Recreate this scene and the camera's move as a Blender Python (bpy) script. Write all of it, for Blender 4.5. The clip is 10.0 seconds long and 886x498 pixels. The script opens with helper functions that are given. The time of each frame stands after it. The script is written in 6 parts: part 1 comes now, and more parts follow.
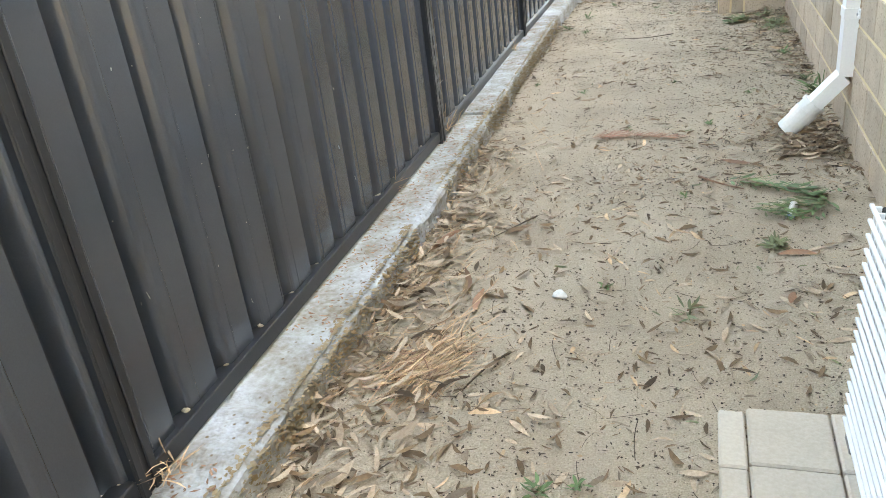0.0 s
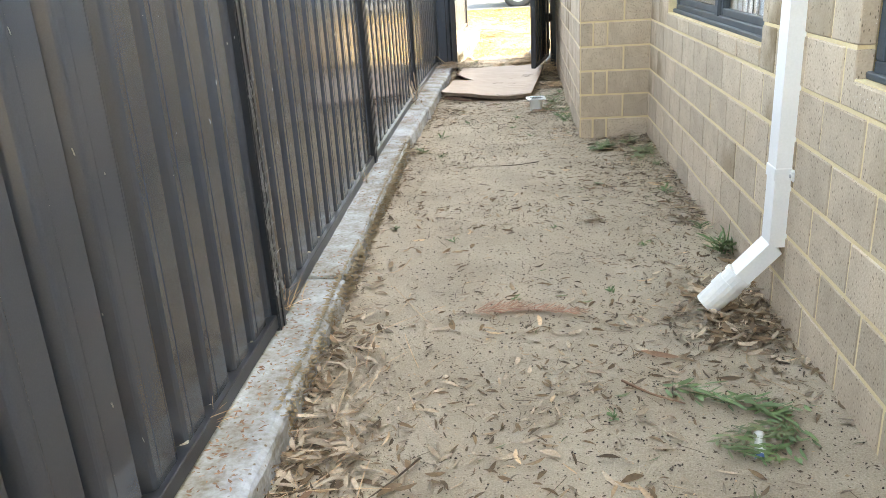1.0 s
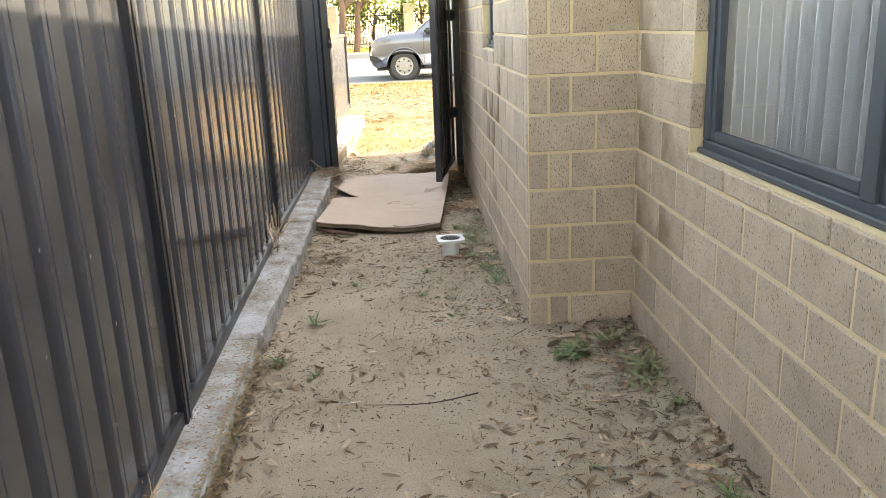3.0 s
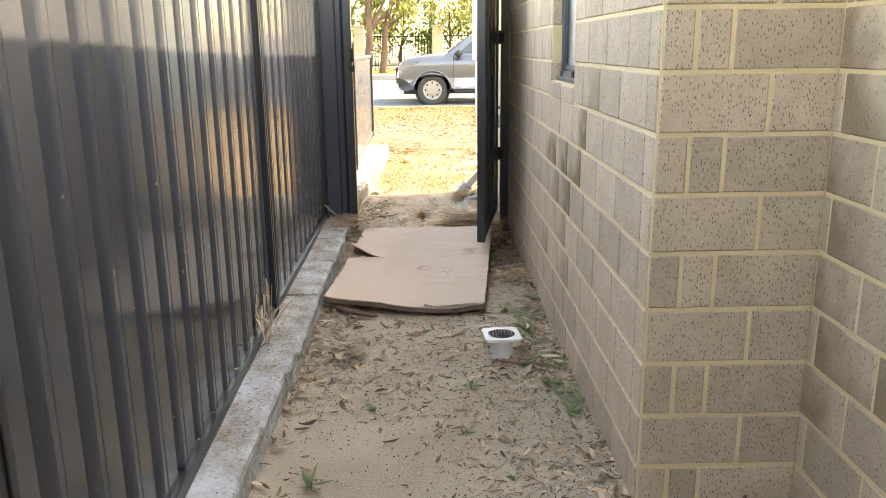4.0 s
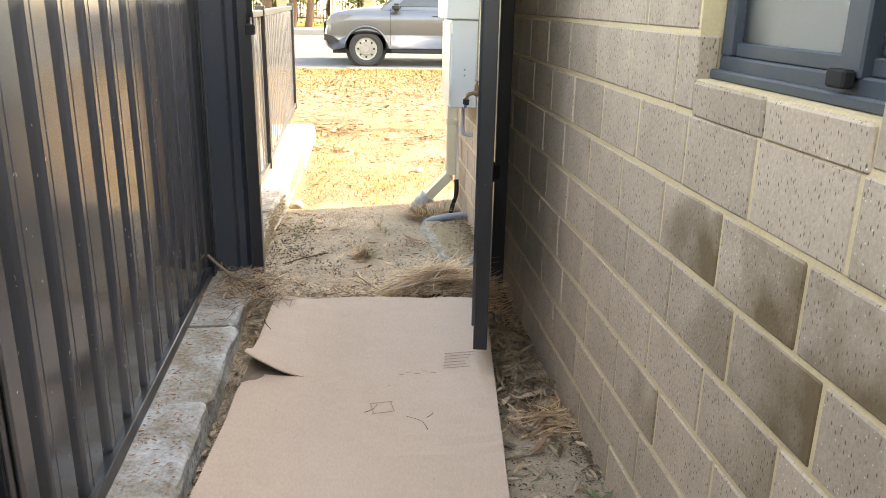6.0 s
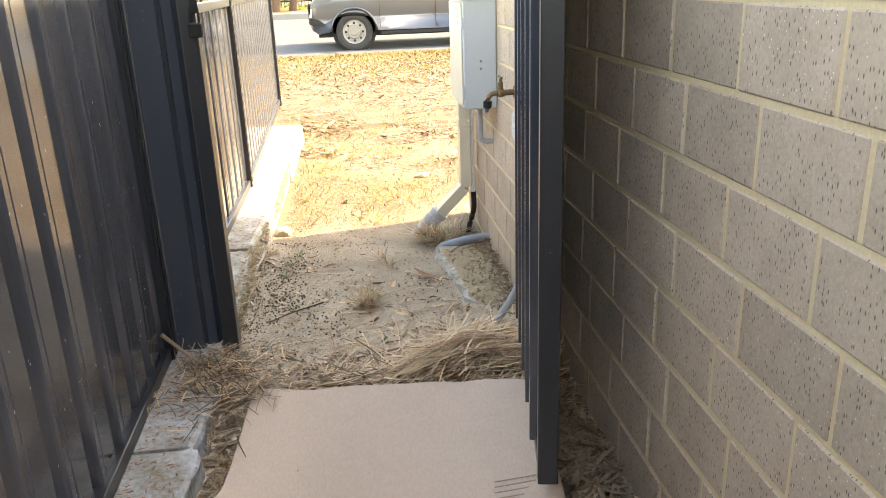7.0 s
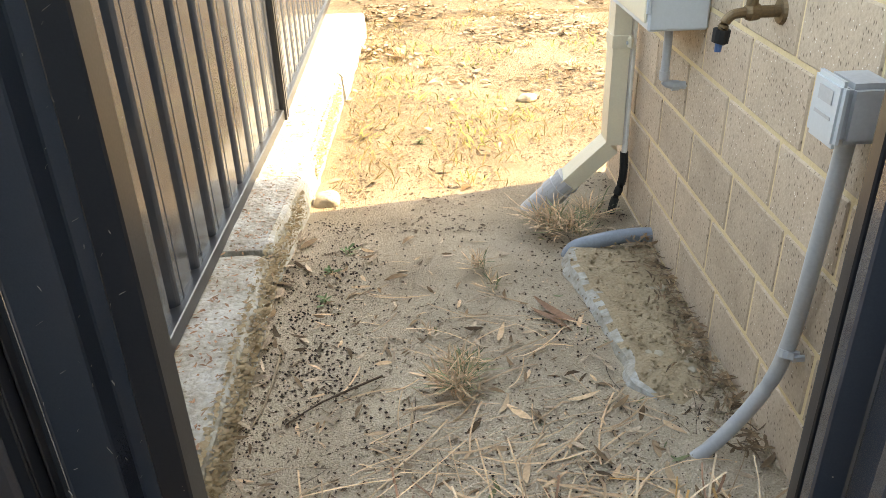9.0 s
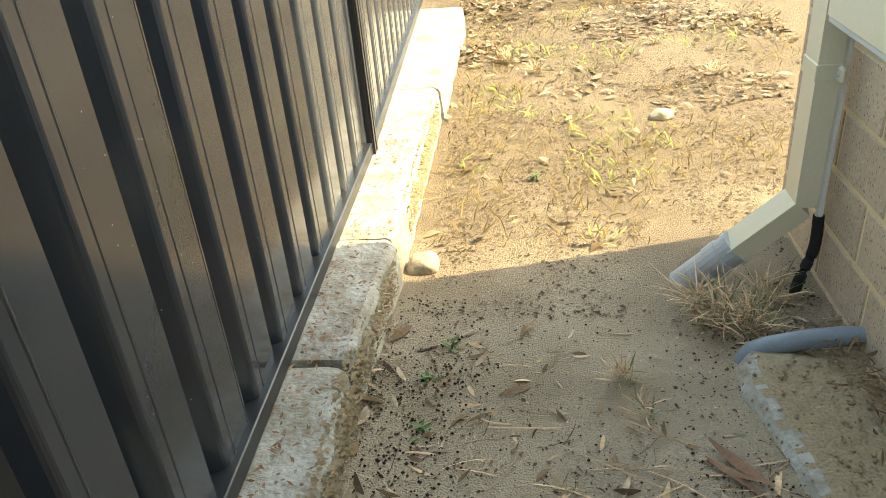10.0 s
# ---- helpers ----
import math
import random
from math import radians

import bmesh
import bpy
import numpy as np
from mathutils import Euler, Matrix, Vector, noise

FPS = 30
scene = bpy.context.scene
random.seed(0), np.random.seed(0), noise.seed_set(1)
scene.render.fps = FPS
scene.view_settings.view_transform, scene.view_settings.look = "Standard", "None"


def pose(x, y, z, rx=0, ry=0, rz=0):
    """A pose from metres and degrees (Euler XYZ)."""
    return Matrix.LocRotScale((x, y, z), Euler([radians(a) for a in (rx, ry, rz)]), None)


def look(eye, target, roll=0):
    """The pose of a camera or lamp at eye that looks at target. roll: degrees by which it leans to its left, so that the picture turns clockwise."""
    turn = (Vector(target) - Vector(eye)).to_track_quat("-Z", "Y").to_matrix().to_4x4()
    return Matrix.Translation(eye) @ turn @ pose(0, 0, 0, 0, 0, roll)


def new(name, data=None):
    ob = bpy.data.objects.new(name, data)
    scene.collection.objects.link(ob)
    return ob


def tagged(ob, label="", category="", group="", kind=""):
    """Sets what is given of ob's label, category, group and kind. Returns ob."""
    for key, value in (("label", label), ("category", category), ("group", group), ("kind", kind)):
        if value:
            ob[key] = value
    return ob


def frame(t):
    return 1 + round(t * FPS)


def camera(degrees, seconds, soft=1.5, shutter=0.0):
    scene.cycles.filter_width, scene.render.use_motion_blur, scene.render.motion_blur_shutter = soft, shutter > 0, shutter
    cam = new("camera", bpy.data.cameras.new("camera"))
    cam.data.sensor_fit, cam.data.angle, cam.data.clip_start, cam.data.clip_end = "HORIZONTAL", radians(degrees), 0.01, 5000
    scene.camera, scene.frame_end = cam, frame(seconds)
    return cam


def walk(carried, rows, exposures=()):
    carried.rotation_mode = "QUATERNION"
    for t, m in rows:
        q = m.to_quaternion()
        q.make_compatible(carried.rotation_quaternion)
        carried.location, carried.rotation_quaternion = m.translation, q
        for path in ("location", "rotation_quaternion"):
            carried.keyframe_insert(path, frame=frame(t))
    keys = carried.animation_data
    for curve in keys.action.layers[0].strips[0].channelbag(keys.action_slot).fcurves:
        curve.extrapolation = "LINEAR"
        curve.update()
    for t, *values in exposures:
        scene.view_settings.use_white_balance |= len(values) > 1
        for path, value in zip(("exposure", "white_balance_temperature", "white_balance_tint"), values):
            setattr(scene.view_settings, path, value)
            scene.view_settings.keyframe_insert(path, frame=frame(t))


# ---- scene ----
cam = camera(59.0, 10.0, soft=0.7)
PATH = [
    (0, (0.045, 0.524, 1.247), (-0.569, 2.226, 0.395), -7.3),
    (0.5, (-0.107, 0.947, 1.244), (-0.418, 2.756, 0.449), -5.4),
    (1, (-0.243, 1.478, 1.294), (-0.456, 3.345, 0.611), -3.5),
    (1.5, (-0.353, 2.041, 1.309), (-0.424, 3.931, 0.657), -1.6),
    (2, (-0.302, 2.664, 1.327), (-0.247, 4.579, 0.753), -2.1),
    (2.2, (-0.322, 2.853, 1.332), (-0.252, 4.772, 0.773), -2.5),
    (3.3, (-0.41, 4.241, 1.443), (-0.329, 6.164, 0.897), -2.3),
    (3.5, (-0.438, 4.515, 1.432), (-0.376, 6.444, 0.907), -1.7),
    (4, (-0.472, 5.157, 1.432), (-0.437, 7.093, 0.933), -0.6),
    (4.5, (-0.509, 5.804, 1.431), (-0.482, 7.743, 0.942), 0.5),
    (5, (-0.577, 6.411, 1.45), (-0.49, 8.339, 0.927), 1.2),
    (5.5, (-0.57, 7.011, 1.401), (-0.392, 8.922, 0.837), 1.7),
    (5.7, (-0.577, 7.242, 1.415), (-0.384, 9.145, 0.831), 1.7),
    (6.8, (-0.56, 8.364, 1.407), (-0.31, 10.243, 0.77), -1.3),
    (7, (-0.565, 8.561, 1.418), (-0.353, 10.438, 0.759), -2.1),
    (7.5, (-0.601, 9.078, 1.376), (-0.464, 10.929, 0.632), -3.6),
    (8, (-0.578, 9.497, 1.335), (-0.468, 11.318, 0.516), -3.7),
    (8.5, (-0.55, 9.918, 1.337), (-0.483, 11.717, 0.466), -2.6),
    (9, (-0.603, 10.285, 1.292), (-0.574, 12.046, 0.343), -2.0),
    (9.5, (-0.701, 10.611, 1.328), (-0.732, 12.351, 0.343), -2.2),
    (10, (-0.693, 11.007, 1.293), (-0.895, 12.729, 0.297), -5.3),
]
SUN, SKY = 1.65, 0.15
EXPO = ((0, 4.75, 10500, 6), (1.0, 4.6, 11000, 8), (1.5, 4.5, 11400, 9), (2.0, 4.2, 11800, 10), (3.5, 4.0, 11900, 14), (5.0, 3.9, 12000, 13), (5.7, 3.9, 12000, 13), (7.0, 3.75, 11500, 14), (7.5, 3.85, 10500, 14), (8.0, 3.85, 10900, 15), (8.5, 3.75, 12300, 17), (9.0, 3.58, 11600, 10), (9.5, 3.32, 11000, 5), (10, 3.0, 11200, 0))
walk(cam, [(t, look(eye, target, roll)) for t, eye, target, roll in PATH], EXPO)

# ---- world and light ----
SUN_TO = Vector((1.0, 0.254, 1.05)).normalized()
world = bpy.data.worlds.new("world")
scene.world = world
world.use_nodes = True
wn = world.node_tree.nodes
sky = wn.new("ShaderNodeTexSky")
sky.sky_type = "NISHITA"
sky.sun_disc = False
sky.sun_elevation = math.asin(SUN_TO.z)
sky.sun_rotation = math.atan2(SUN_TO.x, SUN_TO.y)
world.node_tree.links.new(sky.outputs[0], wn["Background"].inputs[0])
wn["Background"].inputs[1].default_value = SKY
sun = new("sun", bpy.data.lights.new("sun", "SUN"))
sun.data.energy, sun.data.angle, sun.data.color = SUN, radians(0.6), (1.0, 0.93, 0.82)
sun.matrix_world = look(SUN_TO * 30, (0, 0, 0))


# ---- materials ----
def mat(name, a, b=None, rough=0.7, metal=0.0, scale=6.0, fine=80.0, bump=0.2, dist=0.004, island=0.0, stretch=(1, 1, 1), coat=0.0, spec=0.5, speck=None, obrand=0.0, grain=1.0):
    """Colours a and b mixed by noise at two scales, with a fine relief."""
    m = bpy.data.materials.new(name)
    m.use_nodes = True
    n, l = m.node_tree.nodes, m.node_tree.links
    p = n["Principled BSDF"]
    b = b or tuple(c * 0.72 for c in a)
    geo = n.new("ShaderNodeNewGeometry")
    mp = n.new("ShaderNodeMapping")
    mp.inputs["Scale"].default_value = stretch
    l.new(geo.outputs["Position"], mp.inputs[0])
    big, small = n.new("ShaderNodeTexNoise"), n.new("ShaderNodeTexNoise")
    big.inputs["Scale"].default_value, big.inputs["Detail"].default_value = scale, 5
    small.inputs["Scale"].default_value, small.inputs["Detail"].default_value = fine, 4
    l.new(mp.outputs[0], big.inputs[0]), l.new(mp.outputs[0], small.inputs[0])
    add = n.new("ShaderNodeMath")
    add.operation = "MULTIPLY_ADD"
    add.inputs[1].default_value = grain
    l.new(small.outputs[0], add.inputs[0]), l.new(big.outputs[0], add.inputs[2])
    rng = n.new("ShaderNodeMapRange")
    rng.inputs[1].default_value, rng.inputs[2].default_value = 0.5 + 0.5 * grain - 0.14 - 0.14 * grain, 0.5 + 0.5 * grain + 0.14 + 0.14 * grain
    l.new(add.outputs[0], rng.inputs[0])
    mix = n.new("ShaderNodeMix")
    mix.data_type = "RGBA"
    mix.inputs[6].default_value, mix.inputs[7].default_value = (*a, 1), (*b, 1)
    l.new(rng.outputs[0], mix.inputs[0])
    out = mix.outputs[2]
    if speck:
        vor = n.new("ShaderNodeTexVoronoi")
        vor.inputs["Scale"].default_value = speck[1]
        l.new(mp.outputs[0], vor.inputs[0])
        r2 = n.new("ShaderNodeMapRange")
        r2.inputs[1].default_value, r2.inputs[2].default_value, r2.inputs[3].default_value, r2.inputs[4].default_value = speck[2], speck[2] * 0.5, 0, 1
        l.new(vor.outputs["Distance"], r2.inputs[0])
        gate_ = n.new("ShaderNodeMath")
        gate_.operation = "GREATER_THAN"
        gate_.inputs[1].default_value = speck[3]
        sepc = n.new("ShaderNodeSeparateColor")
        l.new(vor.outputs["Color"], sepc.inputs[0]), l.new(sepc.outputs[0], gate_.inputs[0])
        mul = n.new("ShaderNodeMath")
        mul.operation = "MULTIPLY"
        l.new(gate_.outputs[0], mul.inputs[0]), l.new(r2.outputs[0], mul.inputs[1])
        m2 = n.new("ShaderNodeMix")
        m2.data_type = "RGBA"
        m2.inputs[7].default_value = (*speck[0], 1)
        l.new(mul.outputs[0], m2.inputs[0]), l.new(out, m2.inputs[6])
        out = m2.outputs[2]
    if island or obrand:
        hsv = n.new("ShaderNodeHueSaturation")
        r3 = n.new("ShaderNodeMapRange")
        k = island or obrand
        r3.inputs[3].default_value, r3.inputs[4].default_value = 1 - k, 1 + k
        if island:
            l.new(geo.outputs["Random Per Island"], r3.inputs[0])
        else:
            oi = n.new("ShaderNodeObjectInfo")
            l.new(oi.outputs["Random"], r3.inputs[0])
        l.new(r3.outputs[0], hsv.inputs["Value"]), l.new(out, hsv.inputs["Color"])
        out = hsv.outputs[0]
    l.new(out, p.inputs["Base Color"])
    rr = n.new("ShaderNodeMapRange")
    rr.inputs[3].default_value, rr.inputs[4].default_value = max(rough * 0.8, 0.02), min(rough * 1.2, 1)
    l.new(add.outputs[0], rr.inputs[0])
    l.new(rr.outputs[0], p.inputs["Roughness"])
    p.inputs["Metallic"].default_value = metal
    p.inputs["Coat Weight"].default_value = coat
    p.inputs["Coat Roughness"].default_value = 0.12
    p.inputs["Specular IOR Level"].default_value = spec
    if bump:
        bp = n.new("ShaderNodeBump")
        bp.inputs["Strength"].default_value, bp.inputs["Distance"].default_value = bump, dist
        l.new(add.outputs[0], bp.inputs["Height"])
        l.new(bp.outputs[0], p.inputs["Normal"])
    return m


def brick_mat(name, stain=0.0, end=-1.6):
    """Wire-cut clay: taupe, dark drag pits, pale flecks; stain: a damp brown patch towards one end of the face."""
    m = mat(name, (0.54, 0.425, 0.325), (0.42, 0.325, 0.245), rough=0.88, scale=9, fine=130, bump=0.5, dist=0.004, obrand=0.13,
            speck=((0.74, 0.70, 0.62), 85.0, 0.17, 0.80))
    n, l = m.node_tree.nodes, m.node_tree.links
    p = n["Principled BSDF"]
    src = p.inputs["Base Color"].links[0].from_socket
    geo = n.new("ShaderNodeNewGeometry")
    mp = n.new("ShaderNodeMapping")
    mp.inputs["Scale"].default_value = (150, 150, 62)
    vor = n.new("ShaderNodeTexVoronoi")
    vor.inputs["Scale"].default_value = 1.0
    l.new(geo.outputs["Position"], mp.inputs[0]), l.new(mp.outputs[0], vor.inputs[0])
    r = n.new("ShaderNodeMapRange")
    r.inputs[1].default_value, r.inputs[2].default_value, r.inputs[3].default_value, r.inputs[4].default_value = 0.34, 0.15, 0, 0.8
    l.new(vor.outputs["Distance"], r.inputs[0])
    sc = n.new("ShaderNodeSeparateColor")
    l.new(vor.outputs["Color"], sc.inputs[0])
    g = n.new("ShaderNodeMath")
    g.operation, g.inputs[1].default_value = "GREATER_THAN", 0.50
    l.new(sc.outputs[1], g.inputs[0])
    mu = n.new("ShaderNodeMath")
    mu.operation = "MULTIPLY"
    l.new(r.outputs[0], mu.inputs[0]), l.new(g.outputs[0], mu.inputs[1])
    mx = n.new("ShaderNodeMix")
    mx.data_type = "RGBA"
    mx.inputs[7].default_value = (0.085, 0.06, 0.04, 1)
    l.new(mu.outputs[0], mx.inputs[0]), l.new(src, mx.inputs[6])
    out = mx.outputs[2]
    if stain:
        tc = n.new("ShaderNodeTexCoord")
        sx = n.new("ShaderNodeSeparateXYZ")
        l.new(tc.outputs["Object"], sx.inputs[0])
        nz = n.new("ShaderNodeTexNoise")
        nz.inputs["Scale"].default_value, nz.inputs["Detail"].default_value = 7, 6
        l.new(geo.outputs["Position"], nz.inputs[0])
        low = n.new("ShaderNodeMath")
        low.operation, low.inputs[1].default_value = "MULTIPLY_ADD", -1.6
        l.new(sx.outputs[2], low.inputs[0]), l.new(nz.outputs[0], low.inputs[2])
        ad = n.new("ShaderNodeMath")
        ad.operation, ad.inputs[1].default_value = "MULTIPLY_ADD", end
        l.new(sx.outputs[1], ad.inputs[0]), l.new(low.outputs[0], ad.inputs[2])
        r2 = n.new("ShaderNodeMapRange")
        r2.inputs[1].default_value, r2.inputs[2].default_value, r2.inputs[3].default_value, r2.inputs[4].default_value = 0.20, 0.62, 0, stain
        l.new(ad.outputs[0], r2.inputs[0])
        m3 = n.new("ShaderNodeMix")
        m3.data_type = "RGBA"
        m3.inputs[7].default_value = (0.15, 0.095, 0.042, 1)
        l.new(r2.outputs[0], m3.inputs[0]), l.new(out, m3.inputs[6])
        out = m3.outputs[2]
    l.new(out, p.inputs["Base Color"])
    return m


def glass_mat(name, tint=(1, 1, 1), rough=0.0):
    m = bpy.data.materials.new(name)
    m.use_nodes = True
    p = m.node_tree.nodes["Principled BSDF"]
    p.inputs["Base Color"].default_value = (*tint, 1)
    p.inputs["Transmission Weight"].default_value = 1
    p.inputs["Roughness"].default_value = rough
    p.inputs["IOR"].default_value = 1.45
    return m


M_BRICK, M_STAIN, M_STAIN2, M_STAIN3 = brick_mat("brick"), brick_mat("brick_stained", 0.9), brick_mat("brick_faint_stain", 0.5), brick_mat("brick_corner_stain", 0.6, 1.8)
M_MORTAR = mat("mortar", (0.70, 0.56, 0.35), (0.62, 0.48, 0.29), rough=0.95, scale=5, fine=120, bump=0.4)
M_SAND = mat("sand", (0.66, 0.54, 0.41), (0.42, 0.33, 0.24), rough=0.97, grain=1.3, scale=2.6, fine=210, bump=1.0, dist=0.014, speck=((0.10, 0.07, 0.045), 95.0, 0.25, 0.73))
M_YARD = mat("yard_sand", (0.38, 0.295, 0.195), (0.28, 0.21, 0.135), rough=0.97, grain=0.9, scale=3, fine=120, bump=1.0, dist=0.01, speck=((0.13, 0.09, 0.05), 60.0, 0.2, 0.7))
# pale sand turns to yard soil, wandering edge; colour dimmed to offset the sun
sn, sl = M_SAND.node_tree.nodes, M_SAND.node_tree.links
s_geo, s_sep, s_noise, s_add, s_rng, s_mix = (sn.new("ShaderNode" + k) for k in ("NewGeometry", "SeparateXYZ", "TexNoise", "Math", "MapRange", "Mix"))
s_noise.inputs["Scale"].default_value, s_noise.inputs["Detail"].default_value = 3.0, 6
s_add.operation, s_add.inputs[1].default_value = "MULTIPLY_ADD", 2.0
s_rng.inputs[1].default_value, s_rng.inputs[2].default_value, s_rng.inputs[4].default_value = 12.9, 14.8, 0.9
s_mix.data_type, s_mix.blend_type, s_mix.inputs[7].default_value = "RGBA", "MULTIPLY", (0.34, 0.315, 0.265, 1)
sl.new(s_geo.outputs["Position"], s_sep.inputs[0]), sl.new(s_geo.outputs["Position"], s_noise.inputs[0])
sl.new(s_noise.outputs[0], s_add.inputs[0]), sl.new(s_sep.outputs[1], s_add.inputs[2]), sl.new(s_add.outputs[0], s_rng.inputs[0])
s_in = sn["Principled BSDF"].inputs["Base Color"]
sl.new(s_in.links[0].from_socket, s_mix.inputs[6]), sl.new(s_rng.outputs[0], s_mix.inputs[0]), sl.new(s_mix.outputs[2], s_in)
M_CONC = mat("concrete", (0.44, 0.465, 0.485), (0.215, 0.185, 0.14), rough=0.95, scale=7, fine=60, bump=1.0, dist=0.012, grain=0.55, speck=((0.17, 0.12, 0.07), 40.0, 0.25, 0.6))
M_CONC2 = mat("pale_concrete", (0.45, 0.445, 0.42), (0.24, 0.21, 0.16), rough=0.95, scale=8, fine=60, bump=1.0, dist=0.012, grain=0.6, speck=((0.15, 0.11, 0.07), 40.0, 0.25, 0.6))
M_RUST = mat("lichen", (0.24, 0.165, 0.09), (0.33, 0.265, 0.175), rough=1, scale=14, fine=90)
M_STEEL = mat("charcoal_steel", (0.050, 0.060, 0.077), (0.043, 0.052, 0.067), rough=0.12, scale=2.2, fine=300, bump=0.02, dist=0.001, spec=0.9, coat=0.0,
              speck=((0.35, 0.33, 0.30), 38.0, 0.07, 0.90))
M_RAIL = mat("dark_rail", (0.024, 0.027, 0.033), (0.019, 0.021, 0.026), rough=0.30, scale=5, fine=200, bump=0.04, dist=0.001,
             speck=((0.30, 0.28, 0.26), 40.0, 0.06, 0.9))
M_FOAM = mat("foam", (0.55, 0.51, 0.43), (0.40, 0.35, 0.27), rough=0.95, scale=40, fine=160, bump=0.8)
M_ALU = mat("window_frame_grey", (0.055, 0.07, 0.085), (0.048, 0.06, 0.074), rough=0.4, scale=8, fine=200, bump=0.03)
M_WHITE = mat("white_paint", (0.80, 0.80, 0.80), (0.74, 0.74, 0.74), rough=0.35, scale=4, fine=120, bump=0.03, speck=((0.5, 0.46, 0.4), 30.0, 0.05, 0.85))
M_PVC = mat("white_pvc", (0.78, 0.78, 0.77), (0.70, 0.70, 0.68), rough=0.32, scale=6, fine=90, bump=0.04)
M_GREYPVC = mat("grey_conduit", (0.42, 0.44, 0.46), (0.36, 0.38, 0.40), rough=0.4, scale=10, fine=120, bump=0.05)
M_STUB = mat("slate_pvc", (0.20, 0.24, 0.285), (0.155, 0.19, 0.23), rough=0.45, scale=10, fine=120, bump=0.08)
M_BLACK = mat("black_rubber", (0.012, 0.012, 0.013), (0.02, 0.02, 0.02), rough=0.6, spec=0.3, scale=20, fine=150, bump=0.1)
M_BOX = mat("grey_enamel", (0.50, 0.55, 0.58), (0.46, 0.51, 0.54), rough=0.35, scale=3, fine=160, bump=0.02)
# cream downpipe paint; on the meter door it paints in warm yard light
M_CREAM = mat("cream_yard_lit_enamel", (0.66, 0.60, 0.46), (0.61, 0.55, 0.42), rough=0.4, scale=3, fine=160, bump=0.02)
M_BRASS = mat("weathered_brass", (0.24, 0.16, 0.09), (0.15, 0.11, 0.07), rough=0.5, metal=0.8, scale=20, fine=150, bump=0.2)
M_BLUE = mat("blue_plastic", (0.05, 0.13, 0.30), rough=0.4)
M_CARD = mat("cardboard", (0.52, 0.40, 0.32), (0.45, 0.342, 0.272), rough=0.9, scale=2.2, fine=160, bump=0.12, stretch=(1, 0.35, 1), speck=((0.25, 0.18, 0.13), 28.0, 0.07, 0.8))
M_CARDIN = mat("cardboard_core", (0.26, 0.195, 0.145), (0.13, 0.095, 0.07), rough=0.95, scale=12, fine=200, bump=0.5)
M_ROLL = mat("weathered_bark", (0.19, 0.105, 0.075), (0.10, 0.06, 0.045), rough=0.9, scale=25, fine=140, bump=0.5)
M_INK = mat("faded_ink", (0.27, 0.20, 0.155), (0.36, 0.27, 0.21), rough=0.95, scale=20, fine=200, bump=0)
M_LEAF = mat("dry_leaf", (0.47, 0.365, 0.265), (0.27, 0.19, 0.13), rough=0.8, scale=20, fine=150, bump=0.1, island=0.55)
M_TWIG = mat("twig", (0.115, 0.078, 0.052), (0.07, 0.048, 0.033), rough=0.9, scale=30, fine=160, bump=0.3, island=0.4)
M_BARK = mat("bark_strip", (0.32, 0.18, 0.115), (0.22, 0.12, 0.075), rough=0.9, scale=20, fine=120, bump=0.3, island=0.35)
M_STRAW = mat("straw", (0.68, 0.475, 0.30), (0.43, 0.275, 0.165), rough=0.75, scale=12, fine=120, bump=0.1, island=0.4)
M_PALE = mat("bleached_straw", (0.78, 0.60, 0.42), (0.60, 0.44, 0.28), rough=0.75, scale=12, fine=120, bump=0.1, island=0.25)
M_GOLD = mat("golden_straw", (0.60, 0.34, 0.13), (0.40, 0.21, 0.08), rough=0.75, scale=12, fine=120, bump=0.1, island=0.35)
M_STRAWG = mat("grey_straw", (0.38, 0.29, 0.20), (0.20, 0.145, 0.10), rough=0.85, scale=12, fine=120, bump=0.1, island=0.45)
M_WEED = mat("weed_green", (0.085, 0.15, 0.05), (0.12, 0.17, 0.07), rough=0.6, scale=20, fine=120, bump=0.1, island=0.3)
M_WILT = mat("wilted_green", (0.13, 0.165, 0.085), (0.20, 0.20, 0.10), rough=0.7, scale=20, fine=120, bump=0.1, island=0.35)
M_GRASS = mat("dry_lawn", (0.22, 0.16, 0.058), (0.12, 0.086, 0.032), rough=0.9, scale=2, fine=60, bump=0.2, island=0.3)
M_LAWN = mat("green_lawn", (0.22, 0.30, 0.06), (0.30, 0.34, 0.09), rough=0.9, scale=2, fine=60, bump=0.3, island=0.3)
M_ROAD = mat("asphalt", (0.078, 0.080, 0.084), (0.062, 0.064, 0.068), rough=0.9, scale=1.5, fine=90, bump=0.3)
M_KERB = mat("kerb_concrete", (0.22, 0.215, 0.20), (0.18, 0.175, 0.16), rough=0.9, scale=2, fine=60)
M_LIME = mat("limestone", (0.40, 0.35, 0.27), (0.31, 0.265, 0.20), rough=0.95, scale=5, fine=60, bump=0.6, dist=0.01)
M_TRUNK = mat("tree_bark", (0.13, 0.078, 0.054), (0.07, 0.043, 0.031), rough=0.95, scale=4, fine=40, bump=0.8, dist=0.02, stretch=(1, 1, 0.3))
M_FOLI = mat("gum_foliage", (0.13, 0.16, 0.03), (0.21, 0.20, 0.045), rough=0.55, scale=1.5, fine=20, bump=0, island=0.45)
M_SHRUB = mat("shrub_foliage", (0.06, 0.13, 0.02), (0.10, 0.18, 0.03), rough=0.55, scale=1.5, fine=20, bump=0, island=0.4)
M_CAR = mat("silver_paint", (0.085, 0.095, 0.112), (0.078, 0.088, 0.104), rough=0.28, metal=0.6, scale=2, fine=300, bump=0, coat=0.8)
